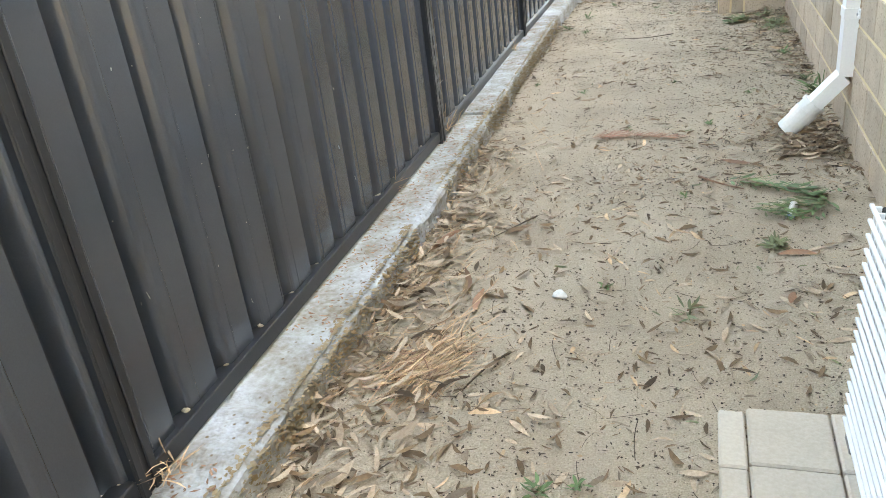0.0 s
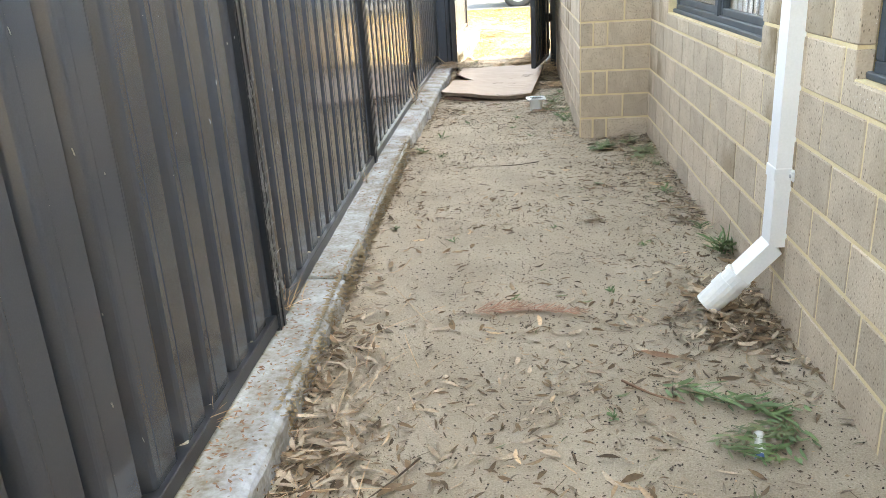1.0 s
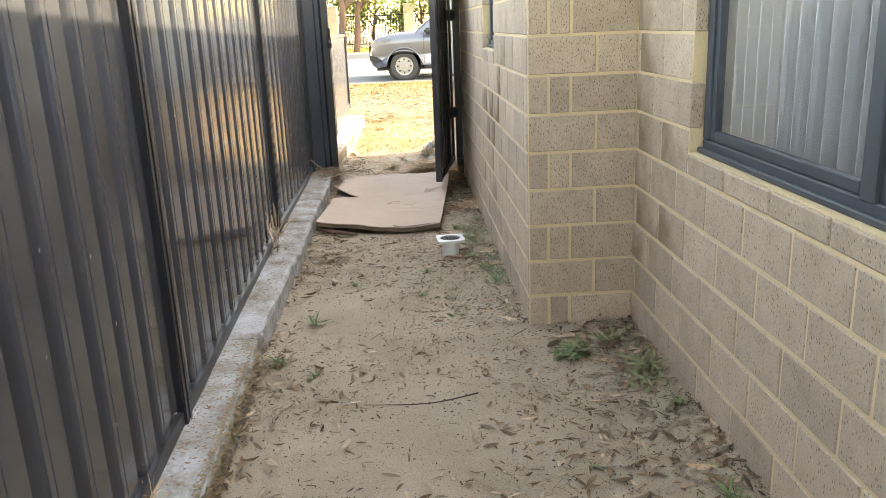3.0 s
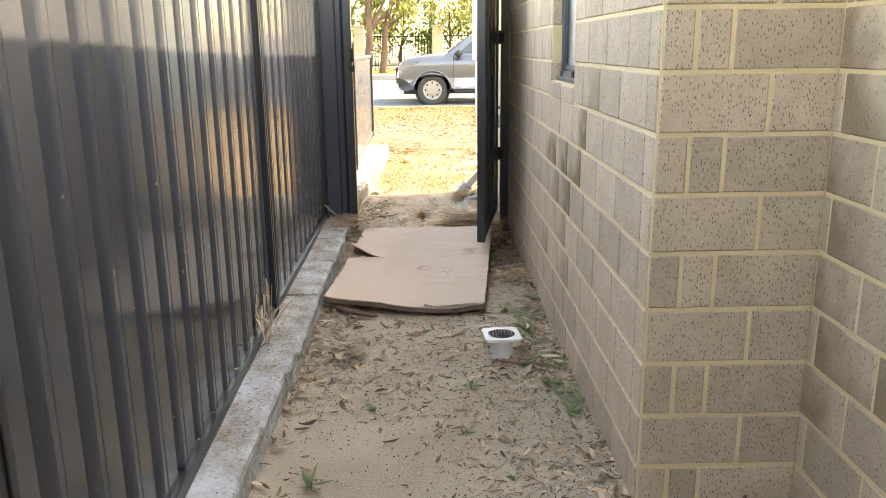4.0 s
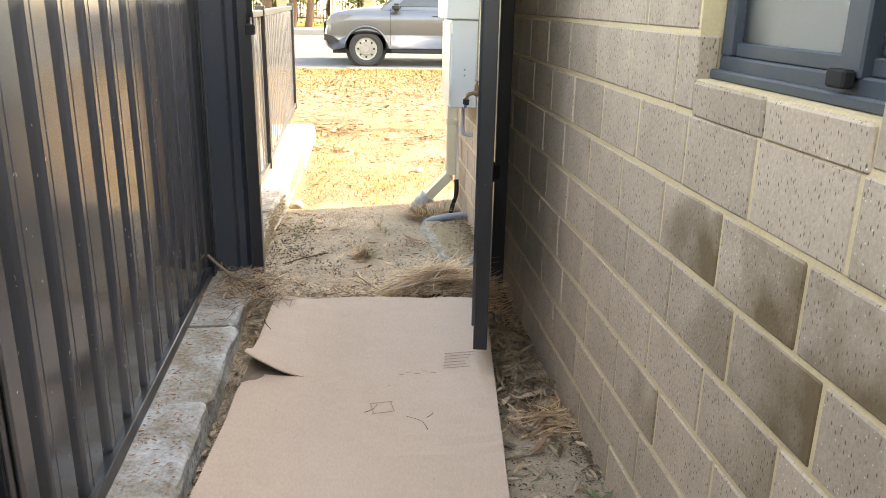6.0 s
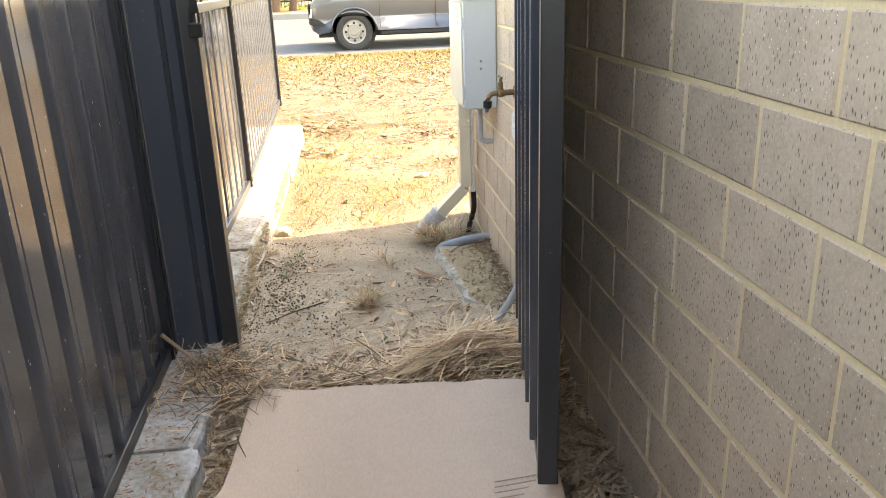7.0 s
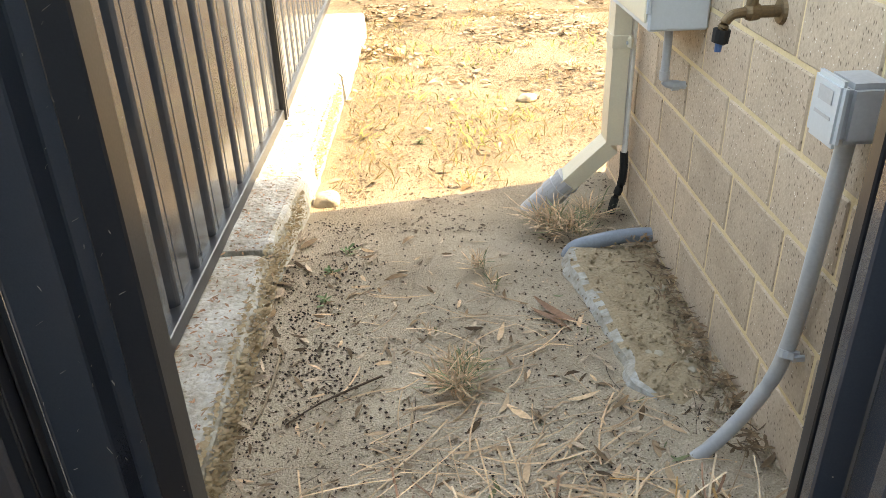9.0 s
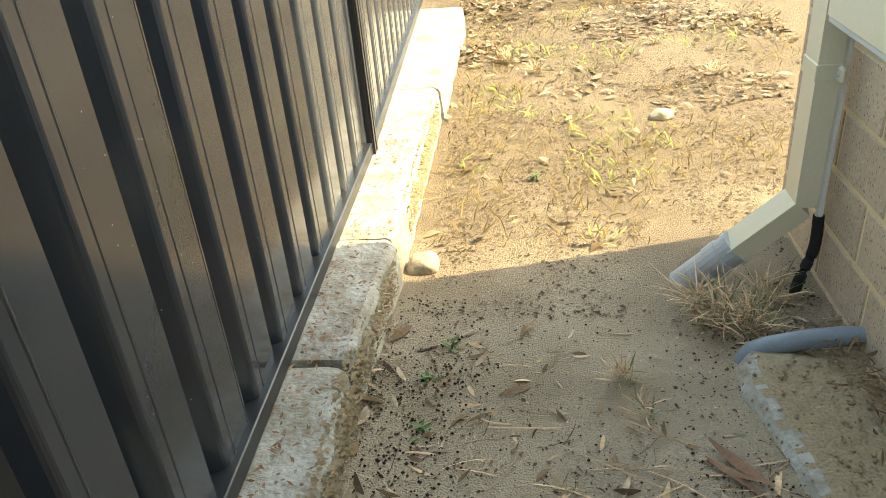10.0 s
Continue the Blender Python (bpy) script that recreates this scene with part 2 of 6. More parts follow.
M_TYRE = mat("tyre_rubber", (0.025, 0.025, 0.026), (0.035, 0.034, 0.033), rough=0.85, scale=10, fine=80, bump=0.3)
M_RIM = mat("steel_rim", (0.30, 0.29, 0.27), (0.22, 0.21, 0.20), rough=0.4, metal=0.7, scale=8, fine=80, bump=0.05)
M_CARGLASS = mat("dark_car_glass", (0.03, 0.035, 0.04), rough=0.06, scale=1, fine=5, bump=0, coat=0.5)
M_LAMP = mat("headlamp_lens", (0.20, 0.22, 0.25), rough=0.1, metal=0.5, scale=8, fine=30, bump=0)
M_PAVER = mat("paver", (0.52, 0.46, 0.38), (0.44, 0.38, 0.31), rough=0.92, scale=5, fine=120, bump=0.4, obrand=0.08)
M_BLIND = mat("blind_fabric", (0.86, 0.87, 0.88), (0.82, 0.83, 0.84), rough=0.8, scale=10, fine=200, bump=0.1)
M_ROOM = mat("room_paint", (0.55, 0.53, 0.50), rough=0.9, scale=2, fine=50)
M_ROOF = mat("roof_tile", (0.20, 0.17, 0.15), rough=0.8, scale=3, fine=60)
M_SOFFIT = mat("soffit_paint", (0.78, 0.77, 0.74), rough=0.8, scale=2, fine=80)
M_GLASS = glass_mat("clear_glass")
M_FROST = glass_mat("frosted_glass", (0.92, 0.96, 0.98), 0.5)
M_SHELL = mat("white_pebble", (0.75, 0.74, 0.70), rough=0.7, scale=30, fine=90)
M_FROND = mat("dry_frond", (0.46, 0.25, 0.17), (0.36, 0.18, 0.12), rough=0.8, scale=20, fine=120, island=0.3)
M_MULCH = mat("mulch_leaf", (0.20, 0.125, 0.07), (0.10, 0.062, 0.036), rough=0.85, scale=14, fine=90, island=0.6)
M_DUFF = mat("leaf_mould", (0.15, 0.108, 0.06), (0.075, 0.052, 0.03), rough=0.95, scale=3, fine=45, bump=0.8, dist=0.02)
M_TURF = mat("dry_turf", (0.15, 0.11, 0.042), (0.08, 0.058, 0.024), rough=0.95, scale=2.5, fine=50, bump=0.8, dist=0.02)
# dry leaf colour for the sunlit yard, darkened to offset the strong sun
M_YPALE = mat("sun_dimmed_leaf", (0.34, 0.26, 0.18), (0.20, 0.145, 0.095), rough=0.85, scale=14, fine=90, island=0.5)
M_YLEAF = mat("yard_leaf", (0.14, 0.088, 0.047), (0.065, 0.04, 0.022), rough=0.85, scale=14, fine=90, island=0.6)
M_HUSK = mat("dark_husk", (0.05, 0.033, 0.024), (0.03, 0.02, 0.016), rough=0.8, scale=30, fine=120, island=0.4)
M_WEB = mat("cobweb", (0.36, 0.355, 0.34), rough=1, scale=30, fine=90)


# ---- building helpers ----
def part(name, bm, material, parent=None, label="", smooth=False):
    me = bpy.data.meshes.new(name)
    bm.to_mesh(me)
    bm.free()
    me.materials.append(material)
    if smooth:
        for f in me.polygons:
            f.use_smooth = True
    ob = new(name, me)
    if parent is not None:
        ob.parent = parent
    if label:
        ob["label"] = label
    return ob


def raw(name, verts, faces, material, parent=None, smooth=False):
    me = bpy.data.meshes.new(name)
    me.from_pydata(verts, [], faces)
    me.update()
    me.materials.append(material)
    if smooth:
        for f in me.polygons:
            f.use_smooth = True
    ob = new(name, me)
    if parent is not None:
        ob.parent = parent
    return ob


def thing(name, label, category, at=(0, 0, 0), rz=0.0, group="", kind=""):
    e = new(name)
    e.empty_display_size = 0.1
    e.matrix_basis = pose(*at, 0, 0, rz)
    return tagged(e, label, category, group, kind)


def box(bm, x0, x1, y0, y1, z0, z1, bevel=0.0, m=None, seg=1):
    r = bmesh.ops.create_cube(bm, size=1.0)
    vs = r["verts"]
    for v in vs:
        v.co = Vector(((x0 + x1) / 2 + v.co.x * (x1 - x0), (y0 + y1) / 2 + v.co.y * (y1 - y0), (z0 + z1) / 2 + v.co.z * (z1 - z0)))
    if bevel:
        es = {e for v in vs for e in v.link_edges}
        r2 = bmesh.ops.bevel(bm, geom=list(es), offset=bevel, segments=seg, affect="EDGES")
        vs = list({v for f in r2["faces"] for v in f.verts} | {v for v in vs if v.is_valid})
    if m is not None:
        bmesh.ops.transform(bm, matrix=m, verts=vs)
    return bm


def tube(bm, pts, radii, sides=10, cap=True, flat=None):
    """A tube along pts. flat: (w, h) half sizes for a box section instead."""
    pts = [Vector(p) for p in pts]
    if not isinstance(radii, (list, tuple)):
        radii = [radii] * len(pts)
    rings = []
    ref = Vector((0, 0, 1))
    for i, p in enumerate(pts):
        d = (pts[min(i + 1, len(pts) - 1)] - pts[max(i - 1, 0)]).normalized()
        r0 = ref if abs(d.dot(ref)) < 0.95 else Vector((0, 1, 0))
        if flat:
            r0 = Vector((0, 1, 0))
        u = d.cross(r0).normalized()
        w = u.cross(d).normalized()
        ring = []
        if flat:
            for a, b in ((-1, -1), (1, -1), (1, 1), (-1, 1)):
                ring.append(bm.verts.new(p + u * a * flat[0] + w * b * flat[1]))
        else:
            for k in range(sides):
                a = 2 * math.pi * k / sides
                ring.append(bm.verts.new(p + (u * math.cos(a) + w * math.sin(a)) * radii[i]))
        rings.append(ring)
    k = len(rings[0])
    for r0, r1 in zip(rings, rings[1:]):
        for i in range(k):
            bm.faces.new((r0[i], r0[(i + 1) % k], r1[(i + 1) % k], r1[i]))
    if cap:
        bm.faces.new(rings[0][::-1])
        bm.faces.new(rings[-1])
    return bm


def B():
    return bmesh.new()


def lerp(knots, y):
    if y <= knots[0][0]:
        return knots[0][1]
    for (a, va), (b, vb) in zip(knots, knots[1:]):
        if y <= b:
            return va + (vb - va) * (y - a) / (b - a)
    return knots[-1][1]


def curve_pts(pts, n=6):
    """Catmull-Rom through pts."""
    pts = [Vector(p) for p in pts]
    out = []
    for i in range(len(pts) - 1):
        p0, p1, p2, p3 = pts[max(i - 1, 0)], pts[i], pts[i + 1], pts[min(i + 2, len(pts) - 1)]
        for k in range(n):
            t = k / n
            out.append(0.5 * (2 * p1 + (p2 - p0) * t + (2 * p0 - 5 * p1 + 4 * p2 - p3) * t * t + (3 * p1 - p0 - 3 * p2 + p3) * t ** 3))
    out.append(pts[-1])
    return out


# ---- plan ----
C = 0.172
Z1 = 0.155
X1, X2, YC, YEND = 0.667, 0.17, 7.35, 13.42
FENCE_X = ((-4, -1.05), (1.56, -1.09), (3.95, -1.135), (6.36, -1.215), (9.0, -1.272), (11.29, -1.29), (12.0, -1.295), (13.8, -1.265), (17.6, -1.335))
KERB_X = ((-4, -0.84), (1.93, -0.905), (3.0, -0.935), (4.45, -0.99), (7.1, -1.075), (9.3, -1.09), (10.8, -1.085), (12.5, -1.115), (13.1, -1.08), (16.0, -1.03))
POSTS = (-0.87, 1.57, 3.95, 6.36, 8.98, 11.29)


def hum(x, y, s, seed=0.0):
    return noise.noise((x * s, y * s, seed))


def ground_z(x, y):
    base = lerp(((-50, 0), (7, 0), (11, -0.01), (12, -0.03), (13.2, -0.05), (14.5, -0.06), (20, -0.03), (26, -0.02), (34, 0.30), (40, 0.43), (60, 0.8), (400, 1.4)), y)
    near = 1.0 if y < 19 else max(0.0, 1 - (y - 19) / 4)
    z = base + near * (0.014 * hum(x, y, 1.6) + 0.007 * hum(x, y, 5, 3) + 0.0035 * hum(x, y, 14, 7))
    if 13.4 < y < 24.3:
        z += 0.05 * math.sin((y - 13.4) / 10.9 * math.pi) * (0.6 + hum(x, y, 0.5, 9))
    # sand banks against the footing and the house wall
    if -1.3 < x < 0.8 and y < 13.3:
        d = x - lerp(KERB_X, y)
        z += 0.02 * math.exp(-max(d, 0) * 9) * (0.5 + hum(x, y, 2.5, 5))
        wx = X2 if y > YC else X1
        z += 0.025 * math.exp(-max(wx - x, 0) * 8) * (0.6 + 0.8 * hum(x, y, 1.7, 11))
    return z


# ---- ground, road, verge ----
def spread(a, b, step):
    n = max(1, round((b - a) / step))
    return [a + (b - a) * i / n for i in range(n)]


gx = [-400, -150, -60, -25] + spread(-12, -1.6, 0.8) + spread(-1.6, 0.8, 0.04) + spread(0.8, 12, 0.8) + [12, 25, 60, 150, 400]
gy = [-300, -80, -20] + spread(-6, 0.8, 0.5) + spread(0.8, 14.002, 0.045) + spread(14.002, 25, 0.16) + spread(25, 60, 1.5) + [60, 100, 200, 500]
gv = [(x, y, ground_z(x, y)) for y in gy for x in gx]
nx = len(gx)
gf = [(j * nx + i, j * nx + i + 1, (j + 1) * nx + i + 1, (j + 1) * nx + i) for j in range(len(gy) - 1) for i in range(nx - 1)]
ground = raw("ground", gv, gf, M_SAND, smooth=True)
tagged(ground, "pale dry sandy ground with scattered debris", "ground", kind="structure")


def strip_sheet(name, y0, y1, lift, material, label, step=0.5):
    ys = spread(y0, y1, step) + [y1]
    xs = [-120, -40, -15, -8, -5] + ([-5 + 0.16 * i for i in range(1, 62)] if step < 0.3 else [-3, -1.5, 0, 1.5, 3]) + [5, 8, 15, 40, 120]
    rag = lambda x, y: 0.45 * hum(x, y, 1.1, 41) * (step < 0.3) * (y == y0)
    v = [(x, y + rag(x, y), ground_z(x if abs(x) < 12 else 12, y + rag(x, y)) + (lift if y != y0 or step > 0.3 else -0.03) + 0.012 * hum(x, y, 3, 5) * (step < 0.3) * (y != y0)) for y in ys for x in xs]
    k = len(xs)
    f = [(j * k + i, j * k + i + 1, (j + 1) * k + i + 1, (j + 1) * k + i) for j in range(len(ys) - 1) for i in range(k - 1)]
    return tagged(raw(name, v, f, material), label, name.split("_")[0], kind="structure")


strip_sheet("road", 24.9, 34.0, 0.012, M_ROAD, "sunlit grey asphalt suburban road")
bm = B()
for i in range(40):
    box(bm, -60 + i * 3, -57.02 + i * 3, 34.0, 34.32, 0.2, 0.50, 0.03)
tagged(part("kerb_far", bm, M_KERB), "pale concrete kerb along the far road edge", "kerb", kind="structure")
strip_sheet("verge_near", 20.9, 24.9, 0.01, M_TURF, "dry yellow turf verge beside the road", 0.2)
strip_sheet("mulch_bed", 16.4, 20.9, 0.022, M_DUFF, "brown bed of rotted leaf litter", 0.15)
strip_sheet("verge_far", 34.32, 37.6, 0.10, M_GRASS, "dry yellow grass verge across the road")


# ---- brick walls ----
def brick_mesh(length, height=0.160):
    bm = B()
    box(bm, -0.0, 0.05, -length / 2, length / 2, 0.0, height, 0.004)
    me = bpy.data.meshes.new("brick")
    bm.to_mesh(me)
    bm.free()
    me.materials.append(M_BRICK)
    return me


def shared(length, height, material, cache={}):
    key = (round(length, 3), round(height, 3), material.name)
    if key not in cache:
        me = brick_mesh(length, height)
        me.materials[0] = material
        cache[key] = me
    return cache[key]


rb = random.Random(5)


def brick_at(parent, face, x, y, z, length, height=0.160, material=None):
    """face: 'x' for a wall that faces -x, 'y' for one that faces -y."""
    ob = new("brick", shared(length, height, material or M_BRICK))
    ob.parent = parent
    j = rb.uniform(-0.0012, 0.0012)
    if face == "x":
        ob.location = (x + j, y, z)
    else:
        ob.location = (x, y + j, z)
        ob.rotation_euler = (0, 0, math.pi / 2)
    return ob


def joints(start, end, off):
    """Pieces of a course from start to end with full bricks set out from off."""
    edges = [start]
    k = math.ceil((start - off) / 0.315)
    while off + k * 0.315 < end - 0.02:
        if off + k * 0.315 > start + 0.02:
            edges.append(off + k * 0.315)
        k += 1
    edges.append(end)
    return list(zip(edges, edges[1:]))


def wall_core(name, x, y0, y1, holes, z1=2.45):
    """A wall facing -x with openings (ya, yb, za, zb), 0.2 m thick."""
    bm = B()
    y = y0
    for ya, yb, za, zb in holes:
        box(bm, x, x + 0.2, y, ya, -0.3, z1)
        box(bm, x, x + 0.2, ya, yb, -0.3, za)
        box(bm, x, x + 0.2, ya, yb, zb, z1)
        y = yb
    box(bm, x, x + 0.2, y, y1, -0.3, z1)
    return tagged(part(name, bm, M_MORTAR), "taupe wire-cut brick house wall with cream mortar", "wall", kind="structure")


STAINED_2 = {(4, 8.63): 2, (4, 8.95): 2, (4, 9.212): 2, (3, 8.79): 2, (3, 9.1): 1, (5, 8.48): 2, (6, 8.3): 1, (2, 8.95): 1, (1, 9.332): 1, (1, 8.8): 1}


def brick_wall(wall, x, y0, y1, offs, holes, stains, top, near0, near1):
    """Courses of bricks as parts within near0..near1 and below top; the rest joined."""
    rest = B()
    count = 0
    for k in range(-2, 13):
        z = Z1 + k * C + 0.006
        off = offs[k % 2]
        for a, b in joints(y0, y1, off):
            spans = [(a + 0.006, b - 0.006)]
            for ya, yb, za, zb in holes:
                if z + 0.15 > za and z < zb:
                    cut = []
                    for s, e in spans:
                        if e <= ya or s >= yb:
                            cut.append((s, e))
                        else:
                            if s < ya - 0.02:
                                cut.append((s, ya))
                            if e > yb + 0.02:
                                cut.append((yb, e))
                    spans = cut
            for s, e in spans:
                if e - s < 0.03:
                    continue
                if z < top and s > near0 and e < near1 and count < 300 and k > -2:
                    m = M_BRICK
                    for (kk, yy), lev in stains.items():
                        if kk == k and s < yy < e:
                            m = (M_STAIN2, M_STAIN, M_STAIN3)[lev - 1]
                    brick_at(wall, "x", x - 0.005, (s + e) / 2, z, e - s, material=m)
                    count += 1
                else:
                    box(rest, x - 0.005, x + 0.03, s, e, z, z + 0.160)
    tagged(part("brick_courses", rest, M_BRICK, wall), kind="stuff")


WIN1 = (4.65, 6.665, 0.93, 2.13)
WIN3 = (2.36, 3.76, 0.93, 2.13)
WIN2 = (8.61, 9.245, 1.262, 2.13)
wall_1 = wall_core("wall_side_1", X1 - 0.001, -4.0, YC + 0.205, ((WIN3[0] - 0.008, WIN3[1] + 0.008, WIN3[2], WIN3[3]), (WIN1[0] - 0.008, WIN1[1] + 0.008, WIN1[2], WIN1[3]),))
wall_2 = wall_core("wall_side_2", X2 - 0.001, YC + 0.205, YEND, ((WIN2[0] - 0.008, WIN2[1] + 0.008, WIN2[2], WIN2[3]),))
bm = B()
box(bm, X2 - 0.001, X1 - 0.001, YC - 0.001, YC + 0.205, -0.3, 2.45)
wall_r = tagged(part("wall_return", bm, M_MORTAR), "short return of taupe brick at the house corner", "wall", kind="structure")

# unseen wall added behind the alley to cut sky light
bm = B()
box(bm, -1.6, X1 - 0.002, -4.2, -4.0, -0.3, 2.4)
tagged(part("wall_rear", bm, M_BRICK), "unseen plain wall added behind the alley to block sky light", "wall", kind="structure")

# ---- window furniture ----
def window(name, x, opening, mull, label):
    ya, yb, za, zb = opening
    w = thing(name, label, "window", kind="structure")
    fx0, fx1 = x + 0.045, x + 0.10
    for nm, args in (("window_frame", (fx0, fx1, ya, yb, za, za + 0.05)), ("window_frame", (fx0, fx1, ya, yb, zb - 0.05, zb)),
                     ("window_frame", (fx0, fx1, ya, ya + 0.045, za + 0.05, zb - 0.05)), ("window_frame", (fx0, fx1, yb - 0.045, yb, za + 0.05, zb - 0.05)),
                     ("mullion", (fx0 - 0.006, fx1, mull - 0.03, mull + 0.03, za + 0.045, zb - 0.045)),
                     ("sill_channel", (fx0 - 0.02, fx0 - 0.001, ya, yb, za + 0.001, za + 0.022))):
        bm = B()
        box(bm, *args, bevel=0.004)
        part(nm, bm, M_ALU, w)
    return w, fx0, fx1


win_1, fx0, fx1 = window("window_1", X1, WIN1, 5.60, "dark aluminium sliding window with white vertical blinds")
for a, b, mm, nm in ((WIN1[0] + 0.045, 5.57, M_GLASS, "pane"), (5.63, WIN1[1] - 0.045, M_GLASS, "pane")):
    bm = B()
    box(bm, fx0 + 0.025, fx0 + 0.030, a, b, WIN1[2] + 0.05, WIN1[3] - 0.05)
    g = part(nm, bm, mm, win_1)
    g.visible_shadow = False
    bm = B()
    for q in (a, b - 0.03):
        box(bm, fx0 + 0.012, fx0 + 0.045, q, q + 0.03, WIN1[2] + 0.05, WIN1[3] - 0.05, 0.003)
    box(bm, fx0 + 0.012, fx0 + 0.045, a + 0.03, b - 0.03, WIN1[2] + 0.05, WIN1[2] + 0.085, 0.003)
    part("sash", bm, M_ALU, win_1)
win_3, fx0, fx1 = window("window_3", X1, WIN3, 3.05, "dark aluminium sliding window with plain glass")
for a, b in ((WIN3[0] + 0.045, 3.02), (3.08, WIN3[1] - 0.045)):
    bm = B()
    box(bm, fx0 + 0.025, fx0 + 0.030, a, b, WIN3[2] + 0.05, WIN3[3] - 0.05)
    part("pane", bm, M_GLASS, win_3).visible_shadow = False
    bm = B()
    box(bm, fx0 + 0.012, fx0 + 0.045, a, b, WIN3[2] + 0.05, WIN3[2] + 0.085, 0.003)
    part("sash", bm, M_ALU, win_3)
blind = thing("vertical_blind", "white vertical blind slats hanging behind the window", "blind")
for i in range(23):
    yb_ = 4.73 + i * 0.088
    bm = B()
    box(bm, -0.0008, 0.0008, -0.050, 0.050, 0.97, 2.1, m=pose(X1 + (0.114 if yb_ < 5.62 else 0.15), yb_, 0, 0, 0, -5 if yb_ < 5.62 else -62))
    part("slat", bm, M_BLIND, blind)
win_2, fx0, fx1 = window("window_2", X2, WIN2, 8.77, "small dark aluminium window with frosted white glass")
for a, b in ((WIN2[0] + 0.045, 8.74), (8.80, WIN2[1] - 0.045)):
    bm = B()
    box(bm, fx0 + 0.025, fx0 + 0.031, a, b, WIN2[2] + 0.05, WIN2[3] - 0.05)
    part("pane", bm, M_FROST, win_2).visible_shadow = False
    bm = B()
    box(bm, fx0 + 0.012, fx0 + 0.045, a, b, WIN2[2] + 0.05, WIN2[2] + 0.08, 0.003)
    box(bm, fx0 + 0.012, fx0 + 0.045, a, a + 0.025, WIN2[2] + 0.08, WIN2[3] - 0.05, 0.003)
    part("sash", bm, M_ALU, win_2)
bm = B()
box(bm, fx0 - 0.03, fx0 - 0.007, 8.745, 8.795, WIN2[2] + 0.03, WIN2[2] + 0.06, 0.004)
part("latch", bm, M_BLACK, win_2)

# house body behind the walls, eaves and roof
bm = B()
box(bm, 6.0, 6.2, -4.0, YEND, -0.3, 2.45)
box(bm, X1 + 0.205, 6.0, -4.2, -4.0, -0.3, 2.45)
box(bm, X2 + 0.205, 6.2, YEND - 0.2, YEND - 0.001, -0.3, 2.45)
tagged(part("wall_rest", bm, M_MORTAR), "plain far walls of the house", "wall", kind="structure")
bm = B()
box(bm, X1 + 0.6, X1 + 0.7, -4.0, YC - 0.01, 0.0, 2.4)
box(bm, X2 + 0.6, X2 + 0.7, YC + 0.3, YEND - 0.21, 0.0, 2.4)
tagged(part("wall_inner", bm, M_ROOM), "plain painted inner room wall", "wall", kind="structure")
EAVE_X, EAVE_Y, EAVE_Z = -0.26, 13.53, 2.452
bm = B()
box(bm, EAVE_X, 6.3, -4.4, EAVE_Y, EAVE_Z, EAVE_Z + 0.02)
tagged(part("ceiling", bm, M_SOFFIT), "plain eaves soffit and ceiling sheet", "ceiling", kind="structure")
bm = B()
v = [bm.verts.new(p) for p in ((EAVE_X, -4.4, 2.473), (6.3, -4.4, 2.473), (6.3, EAVE_Y, 2.473), (EAVE_X, EAVE_Y, 2.473), (3.0, 0.0, 3.6), (3.0, 10.022, 3.6))]
for q in ((0, 1, 4), (1, 2, 5, 4), (2, 3, 5), (3, 0, 4, 5), (3, 2, 1, 0)):
    bm.faces.new([v[i] for i in q])
tagged(part("roof", bm, M_ROOF), "low pitched dark tiled house roof", "roof", kind="structure")

# ---- boundary fence ----
# one rib of the sheet: flat pan with a fine swage, then a valley that climbs back softly
RIB = [(0.0, 0.0), (0.125, 0.0), (0.138, 0.0015), (0.152, 0.0015), (0.165, 0.0), (0.595, 0.0), (0.61, -0.004), (0.635, -0.046), (0.65, -0.050)]
RIB += [(0.80, -0.050), (0.815, -0.047), (0.915, -0.013), (0.93, -0.008), (0.955, -0.0035), (0.98, -0.001)]


def sheet(bm, a, b, z0, z1, back=0.0, lap=True):
    """Ribbed steel from a to b (x, y), ribs upright; the alley side is to the right of a to b. Every fourth rib laps over the next sheet."""
    a, b = Vector((*a, 0)), Vector((*b, 0))
    d = (b - a)
    L = d.length
    d.normalize()
    n = Vector((d.y, -d.x, 0))
    count = max(1, round(L / 0.2))
    pitch = L / count
    pts = []
    for k in range(count):
        for u, w in RIB:
            pts.append(((k + u) * pitch, w))
            if lap and k % 4 == 3 and k < count - 1 and u == 0.165:
                pts += [((k + q) * pitch, w_) for q, w_ in ((0.54, 0.0012), (0.546, -0.012), (0.56, -0.012), (0.566, 0.0))]
    pts.append((L, 0.0))
    rows = []
    for off in (0.0, -0.0025):
        for z in (z0, z1):
            rows.append([bm.verts.new(a + d * q + n * (w + off - 0.006 - back) + Vector((0, 0, z))) for q, w in pts])
    for r0, r1, flip in ((rows[0], rows[1], False), (rows[2], rows[3], True), (rows[1], rows[3], False), (rows[2], rows[0], False)):
        for i in range(len(pts) - 1):
            f = (r0[i], r0[i + 1], r1[i + 1], r1[i])
            bm.faces.new(f[::-1] if flip else f)
    bm.faces.new((rows[0][0], rows[1][0], rows[3][0], rows[2][0]))
    bm.faces.new((rows[0][-1], rows[2][-1], rows[3][-1], rows[1][-1]))


def rail(bm, a, b, z0, z1, out=0.012, depth=0.05):
    a, b = Vector((*a, 0)), Vector((*b, 0))
    L = (b - a).length
    ang = math.degrees(math.atan2(b.y - a.y, b.x - a.x))
    box(bm, 0, L, -out, depth - out, z0, z1, 0.003, m=pose(a.x, a.y, 0, 0, 0, ang))


